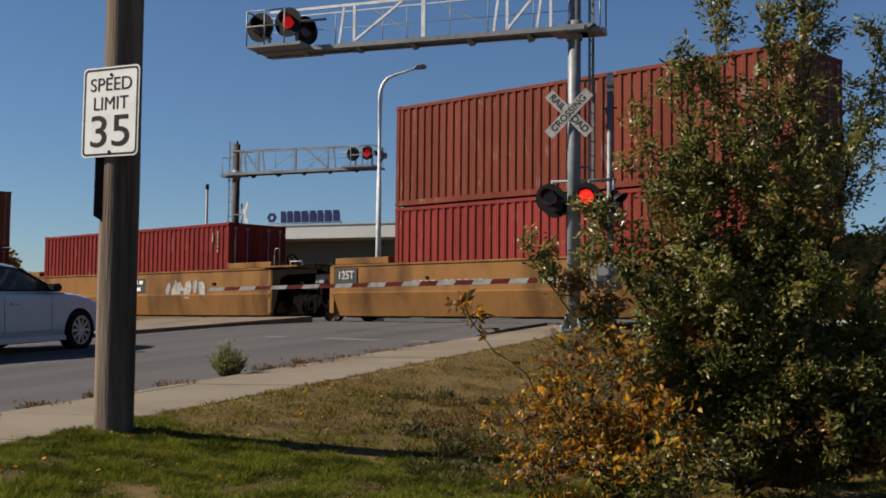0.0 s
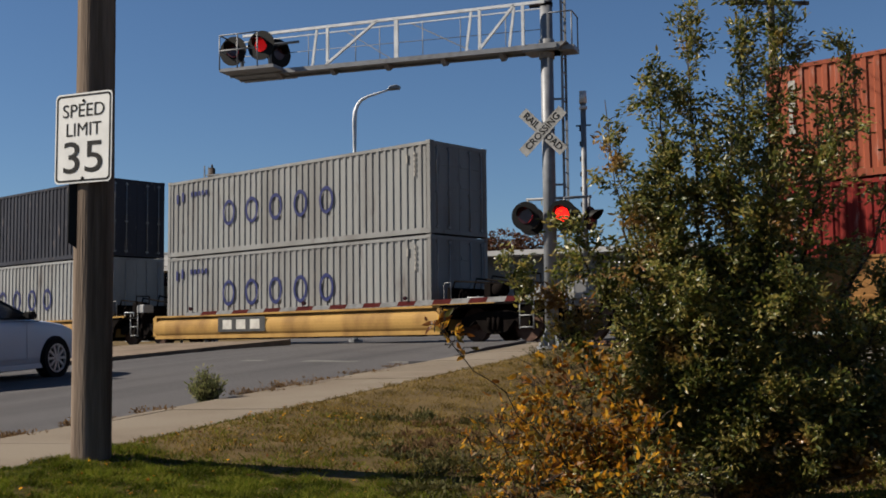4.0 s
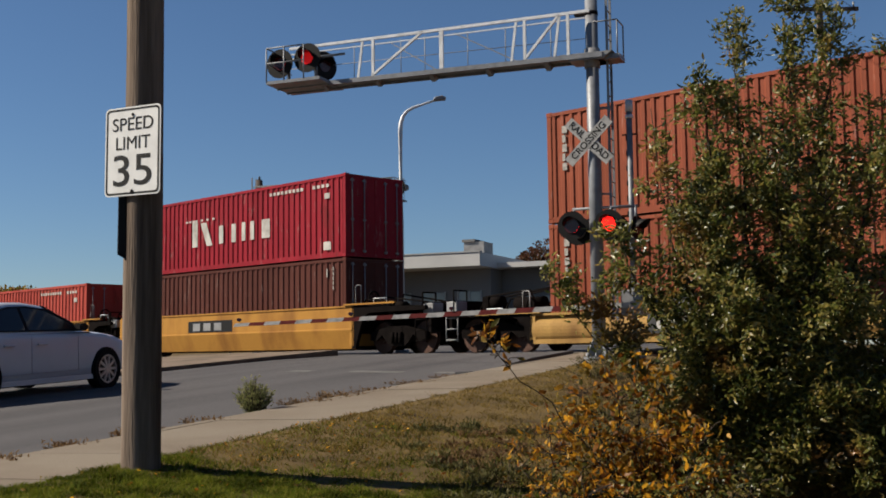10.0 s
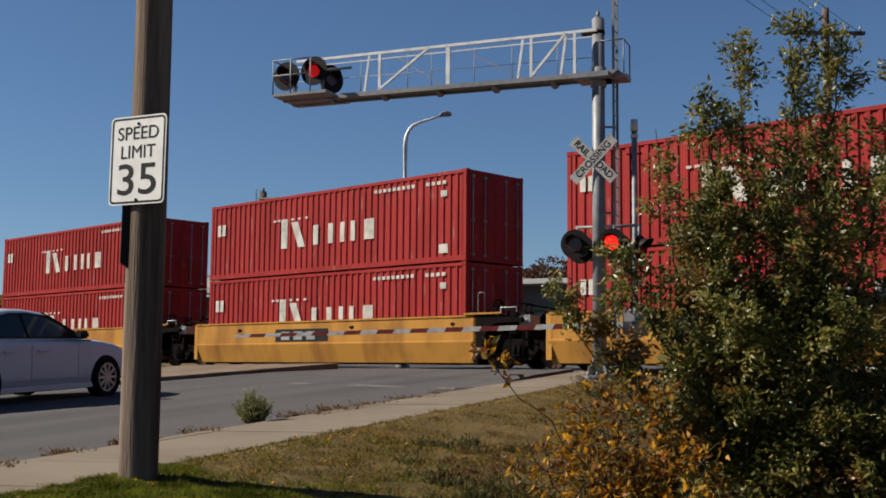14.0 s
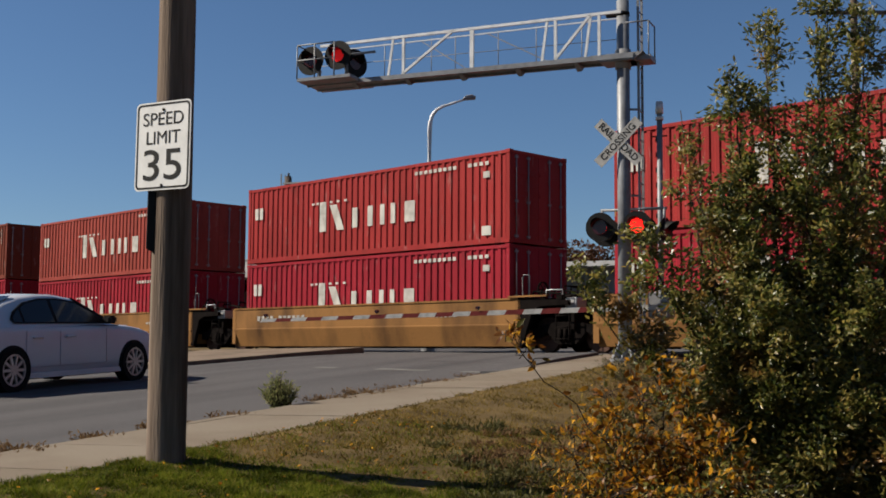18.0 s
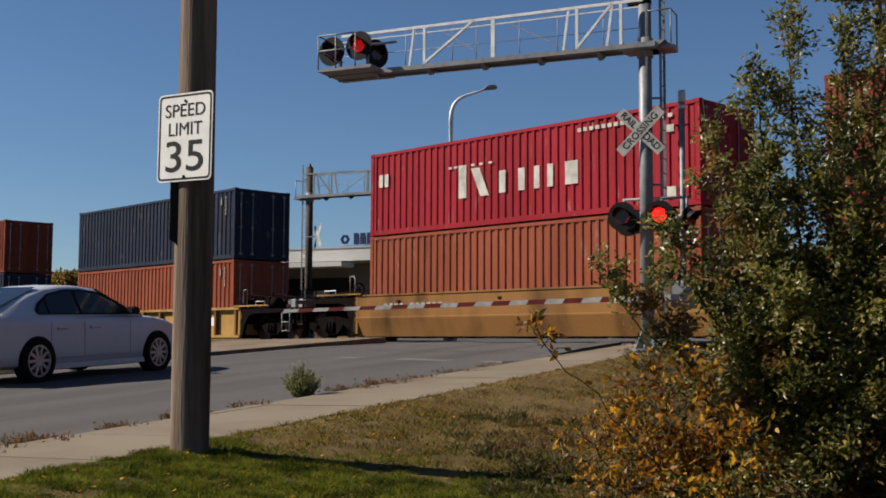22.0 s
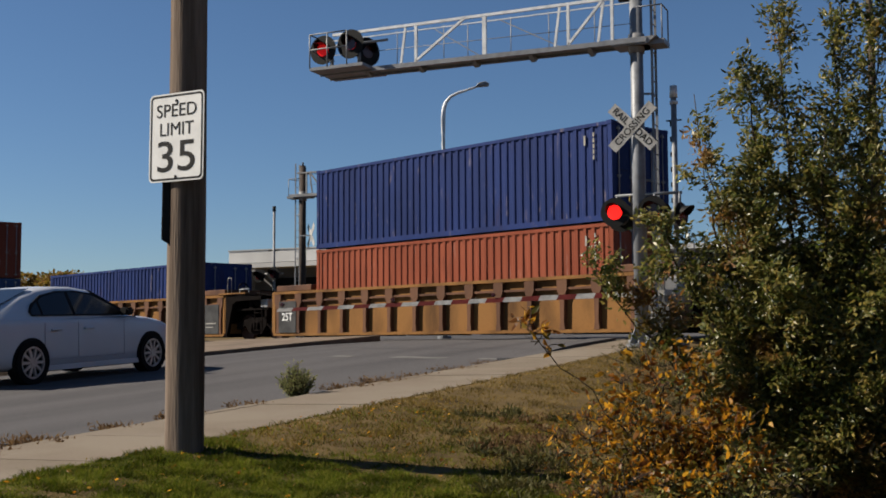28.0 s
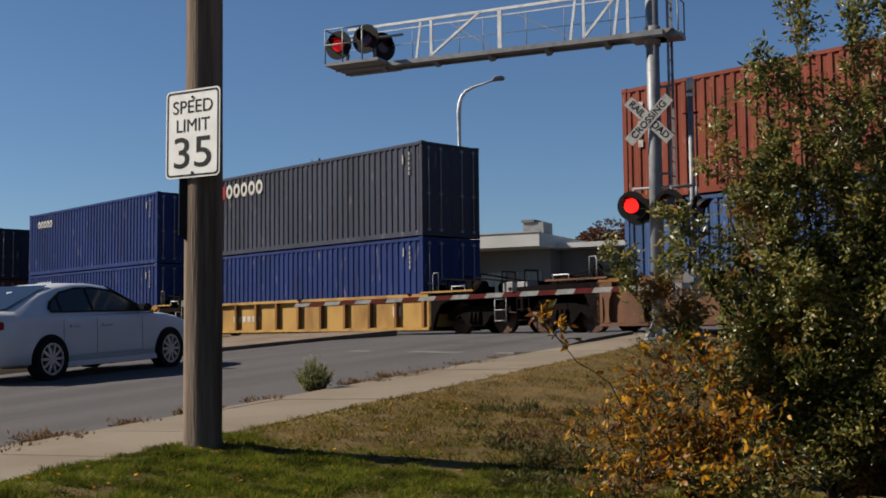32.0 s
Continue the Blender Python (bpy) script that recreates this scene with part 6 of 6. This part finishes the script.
# thin lone shoots that stand out of the outline
STRAY = [(-0.82, -0.15, 2.9, 9, 0.12), (-1.6, -0.34, 1.74, 13, 0.14), (-1.2, -0.2, 1.5, 14, 0.18)]
shrub("willow_shrub", BIG, [((x, y, z), (0.12 * x, 0.15 * y, 0.06 * z), n, r) for x, y, z, n, r in TALL + LOW + STRAY],
      "dense green willow-like shrub turning yellow in autumn", LEAF, 96, 0.052, 3, spread=0.036, narrow=0.40, crown=2.6)
UNDER = [(-0.55, 0.1, 0.62, 12, 0.2), (-0.38, 0.05, 0.92, 14, 0.2), (-0.2, 0.1, 1.06, 15, 0.2), (0.0, 0.1, 1.08, 14, 0.22), (0.2, 0.1, 0.9, 14, 0.22), (-0.3, -0.2, 0.52, 14, 0.22), (-0.05, -0.3, 0.6, 16, 0.24),
         (0.2, -0.35, 0.55, 16, 0.24), (0.4, -0.2, 0.66, 14, 0.24), (-0.2, -0.5, 0.28, 10, 0.22), (0.15, -0.6, 0.3, 12, 0.22), (0.4, -0.5, 0.35, 10, 0.2)]
shrub("yellow_undergrowth", ground_at(1.32, 7.6), [((x, y, z), (0.1 * x, 0, 0.06), n, r) for x, y, z, n, r in UNDER],
      "low undergrowth with orange and yellow autumn leaves", LEAF_YELLOW, 13, 0.066, 5, spread=0.05, narrow=0.5, thick=0.008)
shrub("yellow_undergrowth", ground_at(0.82, 7.6), [((x, y, z), (0.1 * x, 0, 0.05), n, r) for x, y, z, n, r in (
    (-0.35, 0.1, 0.50, 9, 0.14), (-0.12, -0.1, 0.66, 11, 0.18), (0.2, 0.0, 0.62, 12, 0.18), (-0.2, -0.3, 0.3, 8, 0.16), (0.12, -0.45, 0.26, 10, 0.18))],
      "sparse yellow-green undergrowth on the bank", LEAF_YELLOW, 10, 0.05, 15, spread=0.03, thick=0.006)
shrub("green_undergrowth", ground_at(1.45, 7.15), [((x, y, z), (0.1 * x, 0, 0.05), n, r) for x, y, z, n, r in (
    (-0.3, 0.1, 0.30, 14, 0.18), (0.0, -0.1, 0.34, 16, 0.2), (0.3, 0.1, 0.42, 18, 0.22), (0.5, -0.1, 0.36, 18, 0.22), (0.2, -0.3, 0.2, 14, 0.2))],
      "low green undergrowth at the shrub's foot", LEAF, 16, 0.05, 17, spread=0.04, thick=0.006)
shrub("yellow_sapling", ground_at(1.36, 7.35), [((-1.10, 0.03, 1.30), (0.0, 0, 0.06), 11, 0.05)],
      "bent thin sapling with a few yellow leaves", LEAF_YELLOW, 4, 0.085, 9, spread=0.018, thick=0.006, bare=0.84)


def weeds(x, y, n, high, wide, seed, label, mat=WEED, name="roadside_weed"):
    rng = np.random.default_rng(seed)
    g = thing(name, pose(*ground_at(x, y, -0.06)), label, "weed", "weeds on the bank" if "bank" in name or "ground" in name else "weeds along the kerb")
    bm = bmesh.new()
    pts, ways = [], []
    for _ in range(n):
        a = rng.uniform(0, 2 * math.pi)
        r = wide * math.sqrt(rng.random())
        tip = Vector((r * math.cos(a), r * math.sin(a), high * rng.uniform(0.5, 1.0) * (1 - 0.4 * (r / wide) ** 2)))
        foot = Vector((tip.x * 0.3, tip.y * 0.3, 0))
        rod(bm, foot, tip, 0.005, 0.002, 3, False)
        for _ in range(13):
            f = rng.uniform(0.1, 1.0)
            pts.append(np.array(foot.lerp(tip, f)) + rng.normal(0, 0.02, 3))
            ways.append((math.cos(a) * 0.5, math.sin(a) * 0.5, 0.8))
    tagged(part("stem_clump", bm, BARK, g), kind="stuff")
    part("foliage", leaf_mesh("foliage", pts, ways, 0.05, mat, 0.3, 0.0), mat, g)


wb = lift(12.6, -7.62)
weeds(wb.x, wb.y, 150, 0.46, 0.24, 21, "round grey-green weed growing in the gutter")
for k, (u, n, high, wide) in enumerate(((7.0, 60, 0.10, 0.5), (7.9, 40, 0.09, 0.45), (9.0, 24, 0.06, 0.3), (10.1, 40, 0.08, 0.35), (11.2, 24, 0.07, 0.4), (13.6, 30, 0.10, 0.4), (14.6, 40, 0.10, 0.5),
                                        (15.8, 20, 0.06, 0.5), (17.2, 24, 0.07, 0.5), (18.8, 16, 0.06, 0.4))):
    p = lift(u, KERB - 0.22)
    weeds(p.x, p.y, n, high, wide, 60 + k, "low dead brown weeds in the gutter", WEED_BROWN)


for k, (x, y, n, high, wide, m) in enumerate(((0.55, 9.4, 50, 0.22, 0.45, WEED_DARK), (0.9, 10.6, 40, 0.2, 0.5, WEED_BROWN), (0.25, 8.3, 40, 0.14, 0.4, WEED_DARK), (1.5, 11.8, 60, 0.3, 0.6, WEED_DARK), (0.75, 8.0, 36, 0.2, 0.35, WEED_BROWN),
                                                (1.9, 13.5, 60, 0.34, 0.7, WEED_DARK), (2.3, 16.0, 60, 0.36, 0.8, WEED_BROWN), (0.95, 7.2, 40, 0.22, 0.3, LEAF_YELLOW), (2.7, 19.0, 60, 0.4, 0.8, WEED_DARK), (3.1, 21.8, 50, 0.35, 0.6, WEED_DARK))):
    weeds(x, y, n, high, wide, 90 + k, "scrubby low weeds on the dry bank", m, "bank_weed")


for k in range(26):
    q = np.random.default_rng(700 + k)
    weeds(q.uniform(-0.25, 1.0), q.uniform(9.4, 12.2), 22, q.uniform(0.07, 0.16), q.uniform(0.12, 0.28), 800 + k, "low olive weed in dry grass on the bank", (WEED_DARK, WEED_BROWN)[k % 2], "bank_weed")


for k in range(34):
    q = np.random.default_rng(300 + k)
    weeds(q.uniform(0.0, 1.25), q.uniform(6.6, 9.6), 14, q.uniform(0.05, 0.11), q.uniform(0.08, 0.17), 400 + k, "small dark green weed in dry grass", WEED_DARK, "ground_weed")


def tufts(name, mat, n, area, high, seed, label, keep):
    """Blades of grass scattered where keep() says."""
    rng = np.random.default_rng(seed)
    verts, faces = [], []
    made = 0
    while made < n:
        u, v = rng.uniform(area[0], area[1]), rng.uniform(area[2], area[3])
        if rng.random() > keep(u, v):
            continue
        made += 1
        p = lift(u, v)
        p.z += relief(p, v) - 0.004
        a = rng.uniform(0, math.pi)
        w = rng.uniform(0.003, 0.0075)
        clump = noise.noise(Vector((u * 3.1, v * 3.1, 5.0))) + 0.7 * noise.noise(Vector((u * 8.0, v * 8.0, 1.0)))
        h = high * rng.uniform(0.5, 1.3) * max(0.6, 1.0 + 1.4 * clump)
        lean = rng.normal(0, 0.75 * h, 2)
        i = len(verts)
        verts += [(p.x - w * math.cos(a), p.y - w * math.sin(a), p.z), (p.x + w * math.cos(a), p.y + w * math.sin(a), p.z), (p.x + lean[0], p.y + lean[1], p.z + h)]
        faces.append((i, i + 1, i + 2))
    me = bpy.data.meshes.new(name)
    me.from_pydata(verts, [], faces)
    tagged(part(name, me, mat), label, "grass", kind="stuff")


def lawn_green(u, v):
    q = noise.noise(Vector((u * 0.6, v * 0.6, 3.0))) + 0.6 * noise.noise(Vector((u * 1.7, v * 1.7, 9.0)))
    edge = 7.7 + 0.22 * (v + 5.6) - u
    return max(0.05, min(1.0, 0.5 + 1.0 * edge + q * 0.8)) if v < -1.2 + q else max(0.05, 0.15 + 0.4 * q)


tufts("green_lawn", GRASS_GREEN, 215000, (3.2, 11, -5.82, 1.5), 0.034, 31, "short green lawn grass beside the pavement", lawn_green)
tufts("near_lawn", GRASS_GREEN, 45000, (-4.0, 3.25, -6.0, 4.0), 0.045, 33, "short green lawn grass around the viewpoint", lambda u, v: max(0.3, lawn_green(u, v)))
tufts("dry_lawn", GRASS_DRY, 140000, (4.0, 21, -5.82, 3.5), 0.032, 32, "short dry brown autumn grass", lambda u, v: max(0.12, 0.9 - lawn_green(u, v)) * (1.0 if u < 12 else 0.6))


def litter(name, mat, n, place, size, seed, label):
    """Dead leaves lying about."""
    rng = np.random.default_rng(seed)
    pts, ways = [], []
    for _ in range(n):
        p, way = place(rng)
        pts.append(p)
        ways.append(way)
    me = leaf_mesh(name, pts, np.array(ways) * 2.2, size, mat, 0.55, 0.0)
    tagged(part(name, me, mat), label, "dead leaves", kind="stuff")


def gutter_spot(rng):
    p = lift(rng.uniform(2.5, 21.5), KERB - 0.158 - abs(rng.normal(0, 0.05)))
    p.z += -0.10 + rng.uniform(0.0, 0.035)
    a = rng.uniform(0, 6.28)
    return np.array(p), (math.cos(a), math.sin(a), 0.25)


def lawn_spot(rng):
    u, v = rng.uniform(4.5, 12.0), rng.uniform(-5.9, 2.0)
    p = lift(u, v)
    p.z += relief(p, v) + 0.02
    a = rng.uniform(0, 6.28)
    return np.array(p), (math.cos(a), math.sin(a), 0.1)


litter("gutter_litter", WEED_BROWN, 5200, gutter_spot, 0.035, 51, "brown dead leaves and grit along the kerb")
litter("fallen_leaves", LEAF_YELLOW, 900, lawn_spot, 0.038, 52, "small fallen yellow leaves scattered over the lawn")


def far_tree(x, y, high, wide, mat, seed, label):
    rng = np.random.default_rng(seed)
    g = thing("autumn_tree", pose(x, y, -0.3), label, "tree", "trees in the distance")
    bm = bmesh.new()
    rod(bm, (0, 0, 0), (0, 0, high * 0.5), 0.22, 0.12, 8)
    for i in range(7):
        a = rng.uniform(0, 6.28)
        rod(bm, (0, 0, high * rng.uniform(0.25, 0.45)), (wide * 0.35 * math.cos(a), wide * 0.35 * math.sin(a), high * rng.uniform(0.55, 0.85)), 0.09, 0.03, 6)
    part("trunk", bm, BARK, g)
    pts, ways = [], []
    blobs = [(rng.uniform(-0.36, 0.36) * wide, rng.uniform(-0.36, 0.36) * wide, high * rng.uniform(0.4, 0.85), wide * rng.uniform(0.12, 0.24)) for _ in range(30)]
    for bx, by, bz, br in blobs:
        for _ in range(380):
            d = rng.normal(0, 1, 3)
            d /= np.linalg.norm(d)
            pts.append(np.array((bx, by, bz)) + d * br * rng.uniform(0.6, 1.05) * (1, 1, 0.75))
            ways.append(d)
    part("crown", leaf_mesh("crown", pts, ways, 0.30, mat, 0.8), mat, g)


for x, y, h, w, m, s, words in ((-34.0, 92, 6.2, 6.5, LEAF_FAR, 41, "round yellow-green autumn tree far behind the track"), (-38.5, 96, 5.4, 5, LEAF_FAR, 42, "round yellow-green autumn tree far behind the track"),
                               (12.6, 119, 12.3, 9.5, LEAF_RUST, 43, "russet autumn tree behind the low building"), (14.0, 122, 9.4, 8, LEAF_RUST, 44, "russet autumn tree behind the low building"),
                               (-24, 130, 5.0, 9, LEAF_FAR, 45, "round yellow-green autumn tree far behind the track"), (34, 110, 9, 9, LEAF_RUST, 46, "russet autumn tree far behind the track"),
                               (46, 104, 8, 9, LEAF_FAR, 47, "round yellow-green autumn tree far behind the track")):
    far_tree(x, y, h, w, m, s, words)

# ---- power line behind the shrub ----
def line_pole(x, y, high, label):
    g = utility_pole(x, y, high, 0.15, 0.11, label)
    bm = bmesh.new()
    beam(bm, (-1.25, -0.14, high - 0.9), (1.25, -0.14, high - 0.9), 0.1, 0.12)
    part("crossarm", bm, WOOD, g)
    for dx in (-1.1, -0.6, 0.6, 1.1):
        bm = bmesh.new()
        rod(bm, (dx, -0.14, high - 0.84), (dx, -0.14, high - 0.66), 0.035, seg=8)
        part("insulator", bm, GREY_STEEL, g)
    return g


line_pole(12.95, 37.8, 12.0, "tall wooden power pole with a crossarm behind the shrub")
line_pole(25.9, 61.0, 12.8, "tall wooden power pole with a crossarm further off")
for k, dx in enumerate((-1.1, -0.6, 0.6, 1.1)):
    pts = []
    a, b = Vector((12.95 + dx, 37.66, 11.3)), Vector((-2.3 + dx * 0.3, 9.2, 7.9 + 0.1 * k))
    for i in range(25):
        f = i / 24
        p = a.lerp(b, f)
        p.z -= 0.5 * math.sin(math.pi * f)
        pts.append(tuple(p))
    bm = bmesh.new()
    sweep(bm, pts, 0.011, 4)
    tagged(part("power_cable", bm, BLACK), "thin black overhead power cable", "cable", "power cables")

# ---- pavement slabs and stop line ----
def pavement():
    root = strip("pavement", DIRTY_CONCRETE, KERB + 0.004, WALK_IN, -12, 27, -0.03, 0.2, label="pale concrete pavement of square slabs along the road", category="pavement")
    n = 25
    for i in range(n):
        u0 = -9.0 + i * 1.44
        bm = bmesh.new()
        vs = []
        for u, v in ((u0 + 0.003, KERB + 0.012), (u0 + 1.437, KERB + 0.012), (u0 + 1.437, WALK_IN - 0.006), (u0 + 0.003, WALK_IN - 0.006)):
            for dz in (-0.05, 0.0):
                vs.append(bm.verts.new(lift(u, v, dz + 0.004 * math.sin(i * 2.3))))
        b, t = vs[0::2], vs[1::2]
        bm.faces.new(t)
        bm.faces.new(b[::-1])
        for k in range(4):
            bm.faces.new((b[k], b[(k + 1) % 4], t[(k + 1) % 4], t[k]))
        part("slab", bm, CONCRETE, root)


pavement()


def painted(name, u0, u1, v0, v1, label):
    bm = bmesh.new()
    vs = []
    for u, v in ((u0, v0), (u1, v0), (u1, v1), (u0, v1)):
        p = lift(u, v)
        p.z += road_dz(u, v) + 0.006
        vs.append(bm.verts.new(p))
    bm.faces.new(vs)
    tagged(part(name, bm, ROAD_PAINT), label, "road marking", kind="structure")


painted("stop_line_1", 20.5, 20.95, -10.3, -9.2, "worn white stop line on the asphalt")
painted("stop_line_2", 20.55, 20.95, -11.7, -11.2, "worn white stop line on the asphalt")
painted("stop_line_3", 20.6, 20.95, -8.5, -8.0, "worn white stop line on the asphalt")


def motions():
    for ob, rear, across, z in MOVING:
        walk(ob, [(t, track_pose(rear + SPEED * t, across, z)) for t in (0.0, 8.0, 16.0, 24.0, 32.0)])
    flips = []
    k = 1
    while True:
        t = (k / 2 - PHASE) * FLASH
        if t > 31.9:
            break
        if t > 0.1:
            flips.append((t, k))
        k += 1
    for vane, phase in VANES:
        # the second phase shines in the first half of each period
        def shut(k, phase=phase):
            lit_second = k % 2 == 0
            return lit_second != (phase == 1)
        first = shut(0)
        rows = [(0.0, first)]
        for t, k in flips:
            rows += [(t - 0.034, shut(k - 1)), (t + 0.034, shut(k))]
        rows.append((32.0, shut(flips[-1][1])))
        walk(vane, [(t, pose(0, -0.0245, 0) if closed else pose(0, -0.185, 0.108, -86, 0, 0)) for t, closed in rows])


motions()
